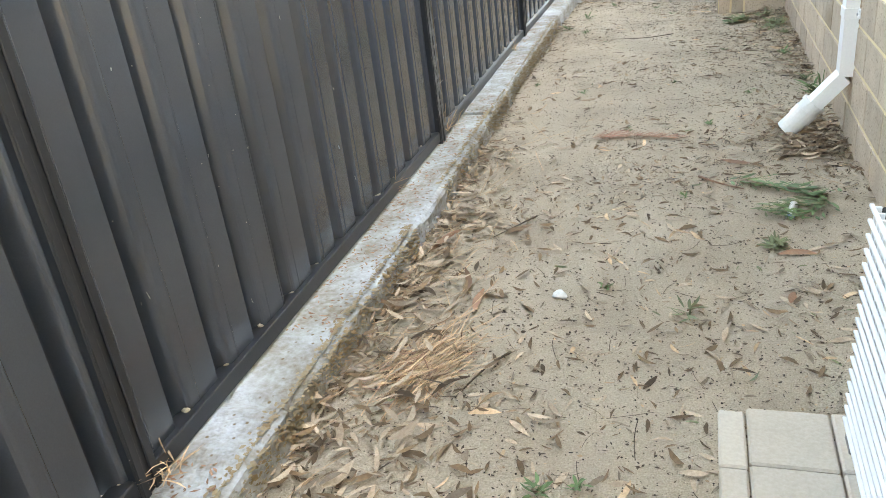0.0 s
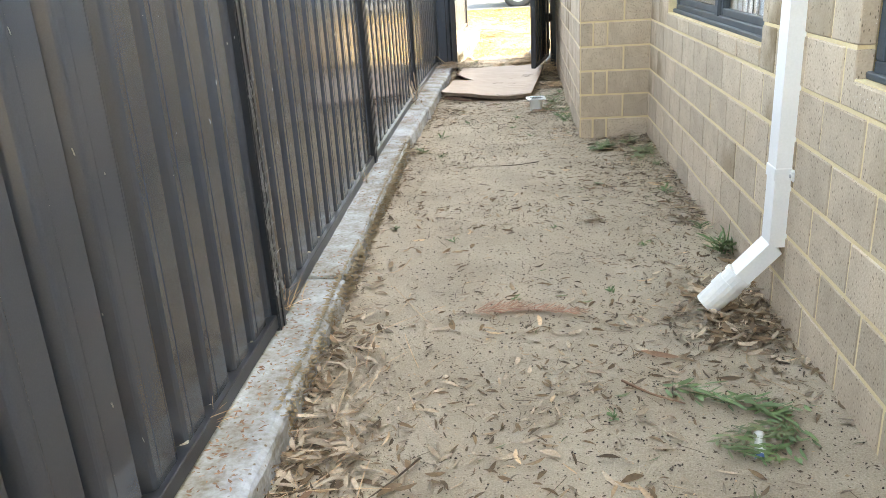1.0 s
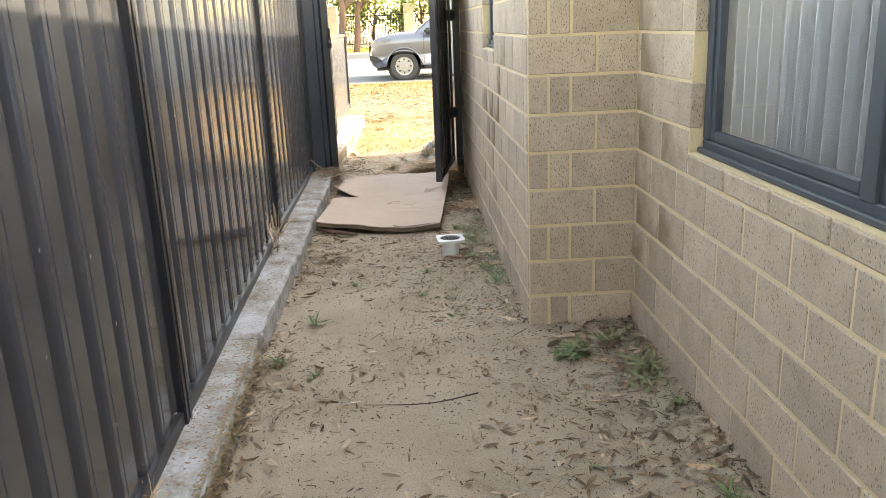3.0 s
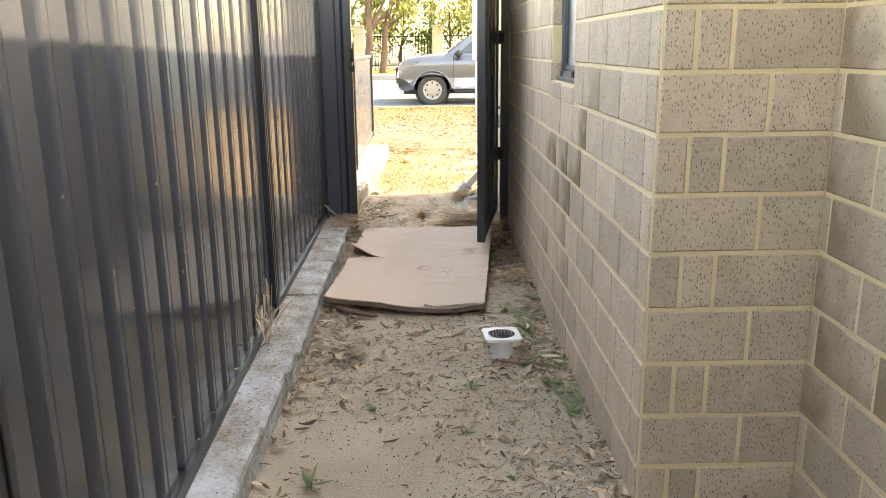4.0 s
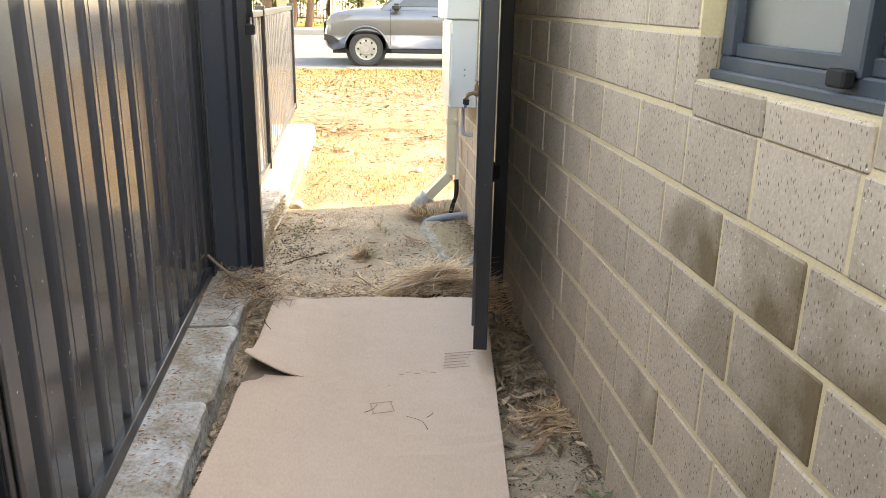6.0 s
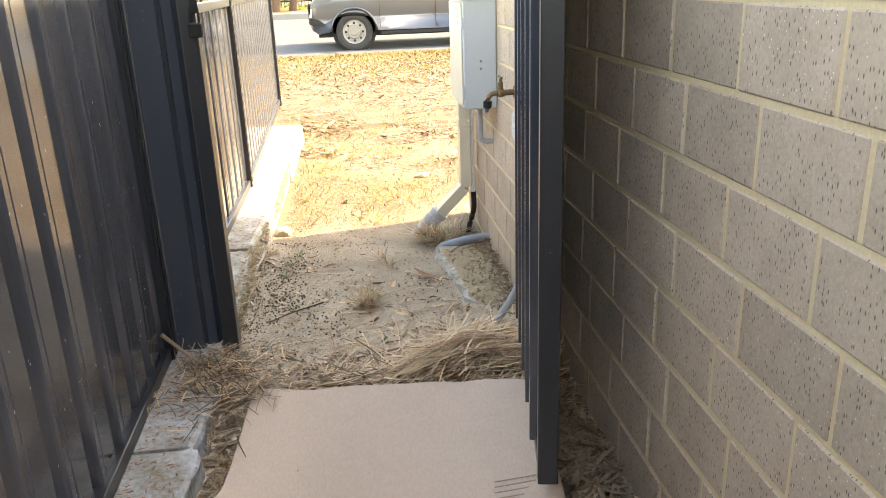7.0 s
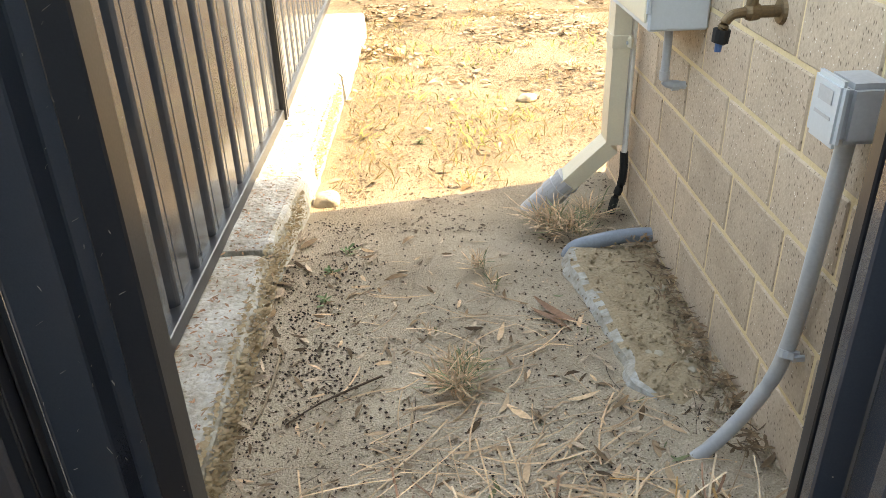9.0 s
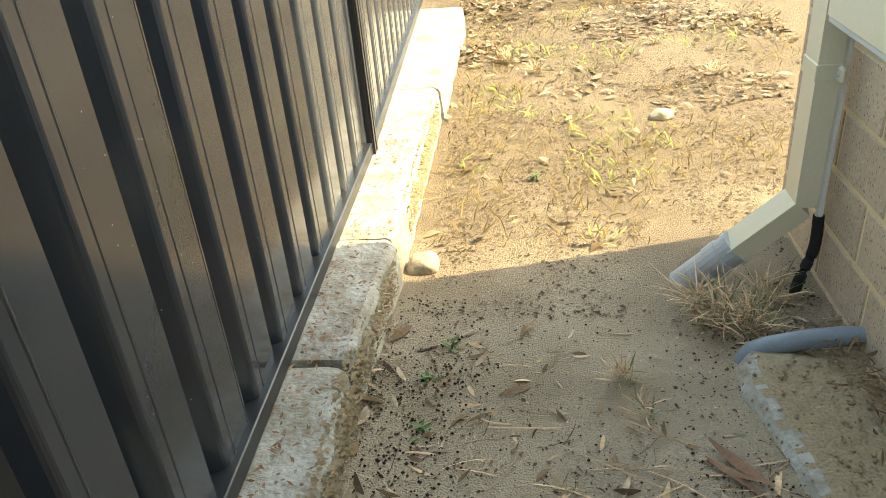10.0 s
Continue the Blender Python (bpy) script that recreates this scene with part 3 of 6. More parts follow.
def fence_panel(y0, y1, z0, z1, label):
    a, b = (lerp(FENCE_X, y0), y0 + 0.03), (lerp(FENCE_X, y1), y1 - 0.03)
    t = thing("steel_fence", label, "fence", (0, 0, 0), group="boundary fence panels")
    bm = B()
    sheet(bm, a, b, z0 + 0.035, z1 - 0.02)
    part("sheet", bm, M_STEEL, t)
    for nm, q0, q1 in (("bottom_rail", z0, z0 + 0.05), ("top_rail", z1 - 0.045, z1)):
        bm = B()
        rail(bm, a, b, q0, q1)
        part(nm, bm, M_RAIL, t)
    return t, a, b


def fence_post(y, z0, z1):
    x = lerp(FENCE_X, y)
    t = thing("fence_post", "dark folded steel fence post between sheets", "post", (x, y, 0), group="fence posts")
    bm = B()
    box(bm, -0.05, 0.016, -0.032, 0.032, z0, z1, 0.003)
    part("channel", bm, M_RAIL, t)
    for s in (-1, 1):
        bm = B()
        box(bm, 0.0165, 0.022, s * 0.020 - 0.011, s * 0.020 + 0.011, z0, z1, 0.002)
        part("flange", bm, M_RAIL, t)


KT = 0.112
rf = random.Random(8)
for y0, y1 in zip(POSTS, POSTS[1:]):
    t, a, b = fence_panel(y0, y1, KT + 0.005, 1.92, "charcoal ribbed steel fence panel on a concrete footing")
    if y0 < 8:
        n = round((y1 - y0 - 0.06) / 0.2)
        pitch = (y1 - y0 - 0.06) / n
        for i in range(n):
            if rf.random() < 0.6:
                q = 0.03 + (i + 0.80) * pitch
                px, py = a[0] + (b[0] - a[0]) * q / (y1 - y0), a[1] + q
                bm = B()
                bmesh.ops.create_icosphere(bm, subdivisions=2, radius=rf.uniform(0.008, 0.014))
                for v in bm.verts:
                    v.co *= 1 + 0.5 * noise.noise(v.co * 60 + Vector((i, y0, 0)))
                bmesh.ops.transform(bm, matrix=pose(px - 0.022, py, KT + 0.052), verts=bm.verts)
                part("foam_plug", bm, M_FOAM, t, smooth=True)
for y in POSTS:
    fence_post(y, KT - 0.01, 1.93)

# neighbour's lower front fence past the gate
for y0, y1 in ((11.458, 13.81), (13.81, 17.6)):
    fence_panel(y0, y1, KT + 0.01, 1.33, "low sunlit ribbed steel front fence panel")
for y in (13.81, 17.6):
    fence_post(y, KT - 0.02, 1.36)

# ---- gate ----
GX0, GY = -1.04, 11.33
screen = thing("gate_screen", "narrow fixed ribbed steel screen beside the gateway", "fence", (0, 0, 0))
bm = B()
sheet(bm, (-1.295, GY), (GX0 - 0.05, GY), 0.10, 1.9)
part("sheet", bm, M_STEEL, screen)
bm = B()
box(bm, GX0 - 0.055, GX0, GY - 0.03, GY + 0.04, -0.05, 1.95, 0.004)
part("gate_post", bm, M_RAIL, screen)
bm = B()
box(bm, GX0 - 0.012, GX0 + 0.012, GY - 0.042, GY - 0.031, 1.33, 1.43, 0.003)
tube(bm, curve_pts([(GX0 - 0.012, GY - 0.05, 1.35), (GX0 - 0.012, GY - 0.05, 1.30), (GX0 + 0.012, GY - 0.05, 1.30), (GX0 + 0.012, GY - 0.05, 1.35)], 4), 0.004, 6)
box(bm, GX0 - 0.022, GX0 + 0.022, GY - 0.062, GY - 0.040, 1.255, 1.30, 0.004)
part("latch", bm, M_BLACK, screen, "dark latch with a small padlock")

HX, HY = 0.055, 11.314
EX, EY = -0.126, 10.23
gate = thing("gate", "dark ribbed steel gate standing open beside the brick wall", "gate", (0, 0, 0))
glen = math.hypot(EX - HX, EY - HY)
gang = math.degrees(math.atan2(EY - HY, EX - HX))
gm = pose(HX, HY, 0, 0, 0, gang)
for q in ((0.0, 0.04), (glen - 0.04, glen)):
    bm = B()
    box(bm, q[0], q[1], -0.026, 0.026, 0.165, 1.9, 0.003, m=gm)
    part("stile", bm, M_RAIL, gate)
for z0 in (0.165, 1.86):
    bm = B()
    box(bm, 0.0405, glen - 0.0405, -0.022, 0.022, z0, z0 + 0.04, 0.003, m=gm)
    part("gate_rail", bm, M_RAIL, gate)
bm = B()
dv = Vector((EX - HX, EY - HY, 0)).normalized()
p0, p1 = Vector((HX, HY, 0)) + dv * 0.042, Vector((HX, HY, 0)) + dv * (glen - 0.042)
sheet(bm, (p1.x, p1.y), (p0.x, p0.y), 0.19, 1.88, back=-0.022)
part("sheet", bm, M_STEEL, gate)
for z in (0.62, 1.5):
    bm = B()
    tube(bm, [(HX + 0.03, HY - 0.02, z - 0.05), (HX + 0.03, HY - 0.02, z + 0.05)], 0.012, 10)
    box(bm, HX - 0.01, HX + 0.065, HY - 0.035, HY - 0.028, z - 0.035, z + 0.035, 0.002)
    part("hinge", bm, M_BLACK, gate)
hp = thing("hinge_post", "dark steel hinge post fixed to the brick wall", "post", (0, 0, 0))
bm = B()
box(bm, 0.095, 0.160, HY - 0.03, HY + 0.035, -0.05, 1.95, 0.003)
part("post", bm, M_RAIL, hp)

# ---- concrete footing under the fence ----
def kerb(y0, y1, z1, material=M_CONC, rough=0.008, label="rough weathered concrete footing block under the fence"):
    ny = max(4, int((y1 - y0) / 0.04))
    verts, faces = [], []
    prof = 11
    rr = random.Random(int(y0 * 100))
    tilt = rr.uniform(-0.006, 0.006)
    for j in range(ny + 1):
        y = y0 + (y1 - y0) * j / ny
        xb, xf = lerp(FENCE_X, y) - 0.09, lerp(KERB_X, y) + 0.008 * math.sin(y0 * 7)
        end = min(j, ny - j)
        sh = 0.012 if end == 0 else 0.0
        zt = z1 + tilt - sh
        ring = [(xb, -0.15), (xb, zt), (xb + 0.1, zt), (xf - 0.06, zt), (xf - 0.022 - sh, zt), (xf - 0.006 - sh, zt - 0.008), (xf - sh, zt - 0.022), (xf - sh, zt - 0.05), (xf + 0.004 - sh, zt - 0.08), (xf + 0.008 - sh, zt - 0.13), (xf, -0.15)]
        for i, (x, z) in enumerate(ring):
            k = 0 if i in (0, 1, 10) else 1
            verts.append((x + k * rough * hum(y * 9, z * 30 + i, 1.0, y0) * (1.3 if i > 4 else 0.3), y + (0.006 * hum(x, z, 30, y0) if end == 0 else 0), z + k * rough * 0.6 * hum(x * 3, y, 9, i * 0.1)))
    for j in range(ny):
        for i in range(prof - 1):
            a = j * prof + i
            faces.append((a, a + 1, a + prof + 1, a + prof))
    faces.append(tuple(range(prof))[::-1])
    faces.append(tuple(range(ny * prof, ny * prof + prof)))
    return tagged(raw("footing_block", verts, faces, material), label, "footing", "fence footing blocks")


KJ = (-3.5, -0.6, 1.90, 4.43, 5.87, 7.13, 8.28, 9.341, 10.022, 10.676, 11.41)
for i, (a, b) in enumerate(zip(KJ, KJ[1:])):
    kerb(a + 0.004, b - 0.004, KT + (0.006 if i % 2 else 0.0))
for a, b in ((11.41, 12.504), (12.514, 13.119), (13.128, 14.578), (14.588, 16.2)):
    kerb(a + 0.004, b - 0.004, 0.118 + (0.006 if a > 12.466 and a < 13 else 0), M_CONC2, rough=0.009)

# ---- downpipe on the near wall ----
def downpipe(name, x, y, bend_z, end, z1, material, label, clip_z=None, half=(0.03, 0.047), pvc=M_PVC, r=0.047):
    t = thing(name, label, "downpipe")
    bm = B()
    tube(bm, [(x, y, z1), (x, y, bend_z)], 1, flat=half)
    part("pipe", bm, material, t)
    mid = Vector((x, y, bend_z)).lerp(Vector(end), 0.54)
    d = (Vector(end) - Vector((x, y, bend_z))).normalized()
    bm = B()
    tube(bm, [(x, y, bend_z - 0.001), Vector((x, y, bend_z)) + d * 0.012, mid], 1, flat=(half[0] * 1.03, half[1] * 1.03))
    part("elbow", bm, material, t)
    bm = B()
    tube(bm, [mid - d * 0.015, mid + d * 0.002, mid + d * 0.003, Vector(end)], [r * 1.10, r * 1.12, r, r], 20)
    tube(bm, [mid + d * 0.03, mid + d * 0.075], [r * 1.08, r * 1.08], 20)
    part("spigot", bm, pvc, t, smooth=False)
    if clip_z:
        bm = B()
        box(bm, x - half[0] - 0.004, x + half[0] + 0.004, y - half[1] - 0.004, y + half[1] + 0.004, clip_z - 0.022, clip_z + 0.022, 0.002)
        box(bm, x + 0.016, x + 0.032, y - half[1] - 0.035, y - half[1] - 0.003, clip_z - 0.02, clip_z + 0.02, 0.006)
        part("bracket", bm, material, t)
        bm = B()
        tube(bm, [(x + 0.016, y - half[1] - 0.02, clip_z), (x + 0.011, y - half[1] - 0.02, clip_z)], 0.006, 8)
        part("screw", bm, M_GREYPVC, t)


downpipe("downpipe", 0.6375, 4.222, 0.285, (0.425, 4.245, 0.035), 2.45, M_WHITE, "white painted square downpipe ending in a PVC spigot", 0.55, half=(0.0285, 0.046), r=0.049)
downpipe("downpipe", 0.085, 13.032, 0.24, (-0.205, 13.109, -0.085), 2.45, M_CREAM, "cream square downpipe with a grey PVC foot", 0.62, pvc=M_GREYPVC, r=0.05)

# ---- air conditioner on pavers ----
ac = thing("air_conditioner", "white outdoor air conditioner unit with a grille, on pavers", "air conditioner")
AX0, AX1, AY0, AY1, AZ0, AZ1 = 0.362, 0.63, 1.20, 2.045, 0.09, 0.665
bm = B()
box(bm, AX0 + 0.02, AX1, AY0, AY1, AZ0, AZ1, 0.018, seg=2)
part("casing", bm, M_WHITE, ac)
bm = B()
box(bm, AX0 + 0.008, AX0 + 0.0195, AY0 + 0.03, AY1 - 0.03, AZ0 + 0.03, AZ1 - 0.055, 0.002)
part("fan_recess", bm, M_BLACK, ac)
bm = B()
for i in range(27):
    y = AY0 + 0.03 + i * (AY1 - AY0 - 0.06) / 26
    box(bm, AX0 - 0.004, AX0 + 0.008, y - 0.0028, y + 0.0028, AZ0 + 0.03, AZ1 - 0.055)
part("grille", bm, M_WHITE, ac)
for i in range(17):
    z = AZ0 + 0.03 + i * (AZ1 - AZ0 - 0.085) / 16
    bm = B()
    box(bm, AX0 - 0.012, AX0 - 0.0042, AY0 + 0.025, AY1 - 0.02, z - 0.003, z + 0.003, 0.001)
    part("grille_bar", bm, M_WHITE, ac)
for y in (AY0 + 0.12, AY1 - 0.06):
    bm = B()
    box(bm, AX0 + 0.02, AX1 - 0.02, y - 0.035, y + 0.035, 0.022, 0.075, 0.006)
    part("rubber_foot", bm, M_BLACK, ac)
    bm = B()
    tube(bm, [(AX0 + 0.012, y, 0.076), (AX0 + 0.012, y, 0.087)], 0.016, 6)
    tube(bm, [(AX0 + 0.012, y, 0.087), (AX0 + 0.012, y, 0.105)], 0.007, 8)
    box(bm, AX0 - 0.005, AX1 - 0.02, y - 0.028, y + 0.028, 0.0755, 0.0895, 0.002)
    part("bolt", bm, M_RIM, ac)
paving = thing("paving", "small pad of pale concrete pavers set in the sand", "paving", kind="structure")
for i, (a, b) in enumerate(((0.105, 0.165), (0.169, 0.350), (0.354, 0.535), (0.539, 0.655))):
    for j in range(5):
        y1 = 2.165 - j * 0.204 - (0.0 if i else 0.012)
        bm = B()
        box(bm, a, b, y1 - 0.2, y1, -0.03, 0.022 + 0.003 * ((i * 7 + j * 3) % 3 - 1), 0.005)
        part("paver", bm, M_PAVER, paving)

# ---- cardboard ----
card = thing("cardboard", "large flattened brown cardboard box, torn and lying on the sand", "cardboard")
CFL, CFR, CBR, CBL = Vector((-1.06, 9.315, 0)), Vector((-0.172, 9.275, 0)), Vector((-0.005, 10.845, 0)), Vector((-0.954, 10.985, 0))


def card_xy(u, v):
    p = CFL.lerp(CFR, u).lerp(CBL.lerp(CBR, u), v)
    p.y += -0.035 * math.sin(math.pi * u) * (1 - v) ** 2 + 0.012 * hum(u * 7, v, 1, 4) * (v > 0.98)
    return p


def card_z(u, v):
    z = 0.045 + 0.012 * math.sin(u * 5 + v * 4) + 0.012 * hum(u * 2.2, v * 3, 1, 2)
    z += 0.035 * max(0, 1 - u * 2.2) * max(0, 1 - v * 2.5) + 0.035 * max(0, (u - 0.75) * 3) * max(0, 1 - v * 6)
    z += 0.006 * math.exp(-((v - 0.27 - 0.06 * (u - 0.7)) / 0.012) ** 2) * (u > 0.55) + 0.006 * math.exp(-((v - 0.36 + 0.1 * (u - 0.6)) / 0.012) ** 2) * (u > 0.6)
    z += 0.07 * v * v
    return z


def card_patch(v0, v1, nu, nv, lift, th, gap=0.0):
    verts, faces = [], []
    for s in (0, -th):
        for j in range(nv + 1):
            v = v0 + (v1 - v0) * j / nv
            for i in range(nu + 1):
                u = i / nu
                p = card_xy(u, v)
                z = card_z(u, v) + lift + s
                if gap and u < 0.24:
                    z += gap * (1 - u / 0.24) ** 1.5 * math.exp(-((v - 0.58) / 0.07) ** 2)
                p.z = ground_z(p.x, p.y) + z
                verts.append(tuple(p))
    k = (nu + 1) * (nv + 1)
    w = nu + 1
    for j in range(nv):
        for i in range(nu):
            a = j * w + i
            faces.append((a, a + 1, a + w + 1, a + w))
            faces.append((k + a, k + a + w, k + a + w + 1, k + a + 1))
    for i in range(nu):
        faces.append((i, k + i, k + i + 1, i + 1))
        a = nv * w + i
        faces.append((a, a + 1, k + a + 1, k + a))
    for j in range(nv):
        a, b = j * w, j * w + nu
        faces.append((a, a + w, k + a + w, k + a))
        faces.append((b, k + b, k + b + w, b + w))
    return verts, faces


for v0, v1, gap in ((0.0, 0.58, -0.014), (0.58, 1.0, 0.075)):
    raw("top_sheet", *card_patch(v0, v1, 40, 30, 0.012, 0.006, gap), M_CARD, card, smooth=False)
raw("under_sheet", *card_patch(0.006, 0.99, 40, 40, 0.004, 0.026), M_CARDIN, card)
tv, tf = [], []
for i in range(25):
    u = 0.62 + 0.375 * i / 24
    w = 0.002 + 0.026 * abs(math.sin(i * 0.13)) + 0.006 * hum(i, 0, 0.7)
    if i < 5:
        w += 0.030 * (5 - i) / 5
    for v in (0.002, w):
        p = card_xy(u, v)
        p.z = ground_z(p.x, p.y) + card_z(u, v) + 0.0155
        tv.append(tuple(p))
for i in range(24):
    tf.append((2 * i, 2 * i + 2, 2 * i + 3, 2 * i + 1))
raw("torn_edge", tv, tf, M_CARDIN, card)

# printed marks: a small outlined box and a few faint ruled lines
def card_bar(x, y, L, w, rz):
    bm = B()
    box(bm, -L / 2, L / 2, -w / 2, w / 2, -0.0004, 0.0004)
    p = part("printed_bar", bm, M_INK, card, "faint dark printed mark")
    p.matrix_basis = pose(x, y, G_CARD(x, y), 0, 0, rz)


def G_CARD(x, y):
    v = min(1, max(0, (y - 9.30) / 1.6))
    a, b = CFL.lerp(CBL, v), CFR.lerp(CBR, v)
    u = min(1, max(0, (x - a.x) / (b.x - a.x)))
    return ground_z(x, y) + card_z(u, v) + 0.0165


for ox, oy, L, rz in ((0, 0.035, 0.075, 8), (0, -0.035, 0.075, 8), (-0.036, 0, 0.068, 98), (0.036, 0, 0.068, 98)):
    card_bar(-0.50 + ox, 10.02 + oy, L, 0.0035, rz)
for i in range(6):
    card_bar(-0.20 + 0.004 * i, 10.27 + 0.022 * i, 0.12, 0.004, 6)
for i in range(5):
    card_bar(-0.42 + 0.03 * i, 10.25 + 0.013 * (i % 2), 0.022, 0.004, 20 - 9 * i)
bm = B()
q = curve_pts([(-1.03, 9.36, 0.035), (-0.94, 9.27, 0.032), (-0.84, 9.22, 0.026), (-0.76, 9.20, 0.02)], 5)
tube(bm, q, [0.007 + 0.008 * math.sin(math.pi * i / (len(q) - 1)) for i in range(len(q))], 9)
tagged(part("bark_roll", bm, M_ROLL, smooth=True), "curled reddish bark roll under the cardboard edge", "bark")

# ---- floor waste on a riser ----
dx, dy, dz = -0.134, 8.665, 0.108
drain = thing("drain_grate", "white PVC drain riser with a square flange and black grate", "drain", (dx, dy, 0), rz=4)
bm = B()
tube(bm, [(0, 0, -0.06), (0, 0, dz - 0.012)], 0.055, 24, cap=False)
tube(bm, [(0, 0, dz - 0.012), (0, 0, -0.06)], 0.0525, 24, cap=False)
part("riser", bm, M_PVC, drain)
bm = B()
hs, ri = 0.086, 0.064
inner, outer = [], []
for k in range(32):
    a = 2 * math.pi * (k + 0.5) / 32
    c, s = math.cos(a), math.sin(a)
    q = hs / max(abs(c), abs(s))
    inner.append((ri * c, ri * s)), outer.append((q * c, q * s))
vv = [[bm.verts.new((x, y, z)) for x, y in ring] for ring, z in ((inner, dz), (outer, dz), (outer, dz - 0.012), (inner, dz - 0.012))]
for a, b in ((0, 1), (1, 2), (2, 3), (3, 0)):
    for k in range(32):
        bm.faces.new((vv[a][k], vv[a][(k + 1) % 32], vv[b][(k + 1) % 32], vv[b][k]))
part("flange", bm, M_PVC, drain)
bm = B()
for i in range(-4, 5):
    q = i * 0.0145
    w = math.sqrt(ri * ri - q * q) - 0.001
    box(bm, q - 0.003, q + 0.003, -w, w, dz - 0.010, dz - 0.003)
box(bm, -ri + 0.002, ri - 0.002, -0.003, 0.003, dz - 0.012, dz - 0.0102)
part("grate", bm, M_BLACK, drain)
# black disc added for the shade down inside the riser
bm = B()
tube(bm, [(0, 0, dz - 0.05), (0, 0, dz - 0.04)], 0.0515, 20)
part("dark_plug", bm, M_BLACK, drain)

# ---- meter box, tap, conduits on the far wall ----
meter = thing("meter_box", "grey steel meter box fixed to the brick wall", "meter box")
bm = B()
box(bm, 0.0, X2 - 0.006, 12.390, 12.827, 0.79, 1.31, 0.006)
part("lower_case", bm, M_BOX, meter)
bm = B()
box(bm, -0.035, X2 - 0.006, 12.370, 12.856, 1.313, 1.92, 0.006)
part("upper_case", bm, M_BOX, meter)
# door and case share one paint; cream puts warm yard light into it
bm = B()
box(bm, -0.008, -0.0005, 12.404, 12.813, 0.81, 1.295, 0.003)
part("door", bm, M_CREAM, meter)
for z in (0.87, 1.2):
    bm = B()
    tube(bm, [(-0.004, 12.385, z - 0.03), (-0.004, 12.385, z + 0.03)], 0.006, 8)
    part("hinge", bm, M_BOX, meter)
for z in (0.985, 1.02):
    bm = B()
    tube(bm, [(0.085, 12.390, z), (0.085, 12.385, z)], 0.006, 10)
    part("rivet", bm, M_RIM, meter)
for i in range(3):
    for j in range(3):
        bm = B()
        box(bm, -0.0095, -0.0082, 12.486 + i * 0.06, 12.524 + i * 0.06, 1.19 + j * 0.03, 1.21 + j * 0.03)
        part("label_bar", bm, M_GREYPVC, meter, "faded grey marking")

tap = thing("garden_tap", "weathered brass garden tap with a blue hose fitting", "tap")
ty, tz = 11.97, 0.925
bm = B()
tube(bm, [(X2 - 0.002, ty, tz), (X2 - 0.012, ty, tz)], [0.032, 0.026], 16)
part("wall_plate", bm, M_BRASS, tap)
bm = B()
tube(bm, [(X2 - 0.012, ty, tz), (0.115, ty, tz), (0.114, ty, tz), (0.095, ty, tz), (0.085, ty, tz)], [0.013, 0.013, 0.017, 0.019, 0.014], 14)
tube(bm, curve_pts([(0.09, ty, tz), (0.06, ty, tz - 0.004), (0.045, ty, tz - 0.02), (0.042, ty, tz - 0.04)], 4), 0.011, 12)
tube(bm, [(0.098, ty, tz), (0.098, ty, tz + 0.045), (0.098, ty, tz + 0.047), (0.098, ty, tz + 0.06)], [0.013, 0.012, 0.008, 0.006], 12)
part("body", bm, M_BRASS, tap)
bm = B()
tube(bm, [(0.098, ty - 0.03, tz + 0.067), (0.098, ty - 0.01, tz + 0.064), (0.098, ty + 0.01, tz + 0.064), (0.098, ty + 0.03, tz + 0.067)], [0.006, 0.005, 0.005, 0.006], 8)
part("handle", bm, M_BRASS, tap)
bm = B()
tube(bm, [(0.042, ty, tz - 0.032), (0.041, ty, tz - 0.034), (0.039, ty, tz - 0.062), (0.038, ty, tz - 0.064)], [0.014, 0.019, 0.018, 0.012], 12)
part("hose_fitting", bm, M_BLACK, tap)
bm = B()
tube(bm, [(0.038, ty, tz - 0.064), (0.037, ty, tz - 0.082)], [0.009, 0.007], 10)
part("spigot", bm, M_BLUE, tap)

hook = thing("conduit_elbow", "short grey conduit elbow from the meter box into the wall", "conduit")
bm = B()
tube(bm, curve_pts([(0.10, 12.524, 0.80), (0.10, 12.524, 0.68), (0.10, 12.524, 0.625), (0.115, 12.524, 0.605), (0.16, 12.524, 0.60), (X2 + 0.01, 12.524, 0.60)], 5), 0.0125, 12)
part("pipe", bm, M_GREYPVC, hook, smooth=True)
bm = B()
tube(bm, [(0.10, 12.524, 0.645), (0.10, 12.524, 0.62)], 0.0155, 12)
tube(bm, [(0.125, 12.524, 0.60), (0.145, 12.524, 0.60)], 0.0155, 12)
part("socket", bm, M_GREYPVC, hook)

jb = thing("junction_box", "grey plastic junction box on the brick wall", "junction box")
bm = B()
box(bm, 0.085, X2 - 0.006, 11.496, 11.592, 0.80, 0.905, 0.010, seg=2)
part("case", bm, M_GREYPVC, jb)
bm = B()
box(bm, 0.070, 0.0845, 11.492, 11.597, 0.795, 0.91, 0.010, seg=2)
part("lid", bm, M_BOX, jb)
bm = B()
box(bm, 0.0685, 0.0698, 11.52, 11.568, 0.865, 0.89)
box(bm, 0.0685, 0.0698, 11.516, 11.573, 0.84, 0.846)
part("label_bar", bm, M_GREYPVC, jb, "faint printed marking")
cd = thing("conduit", "grey conduit bending from the junction box into the ground", "conduit")
bm = B()
tube(bm, curve_pts([(0.13, 11.554, 0.83), (0.135, 11.583, 0.55), (0.14, 11.616, 0.32), (0.115, 11.631, 0.18), (0.04, 11.645, 0.03), (-0.03, 11.66, -0.06), (-0.08, 11.65, -0.06)], 6), 0.0165, 12)
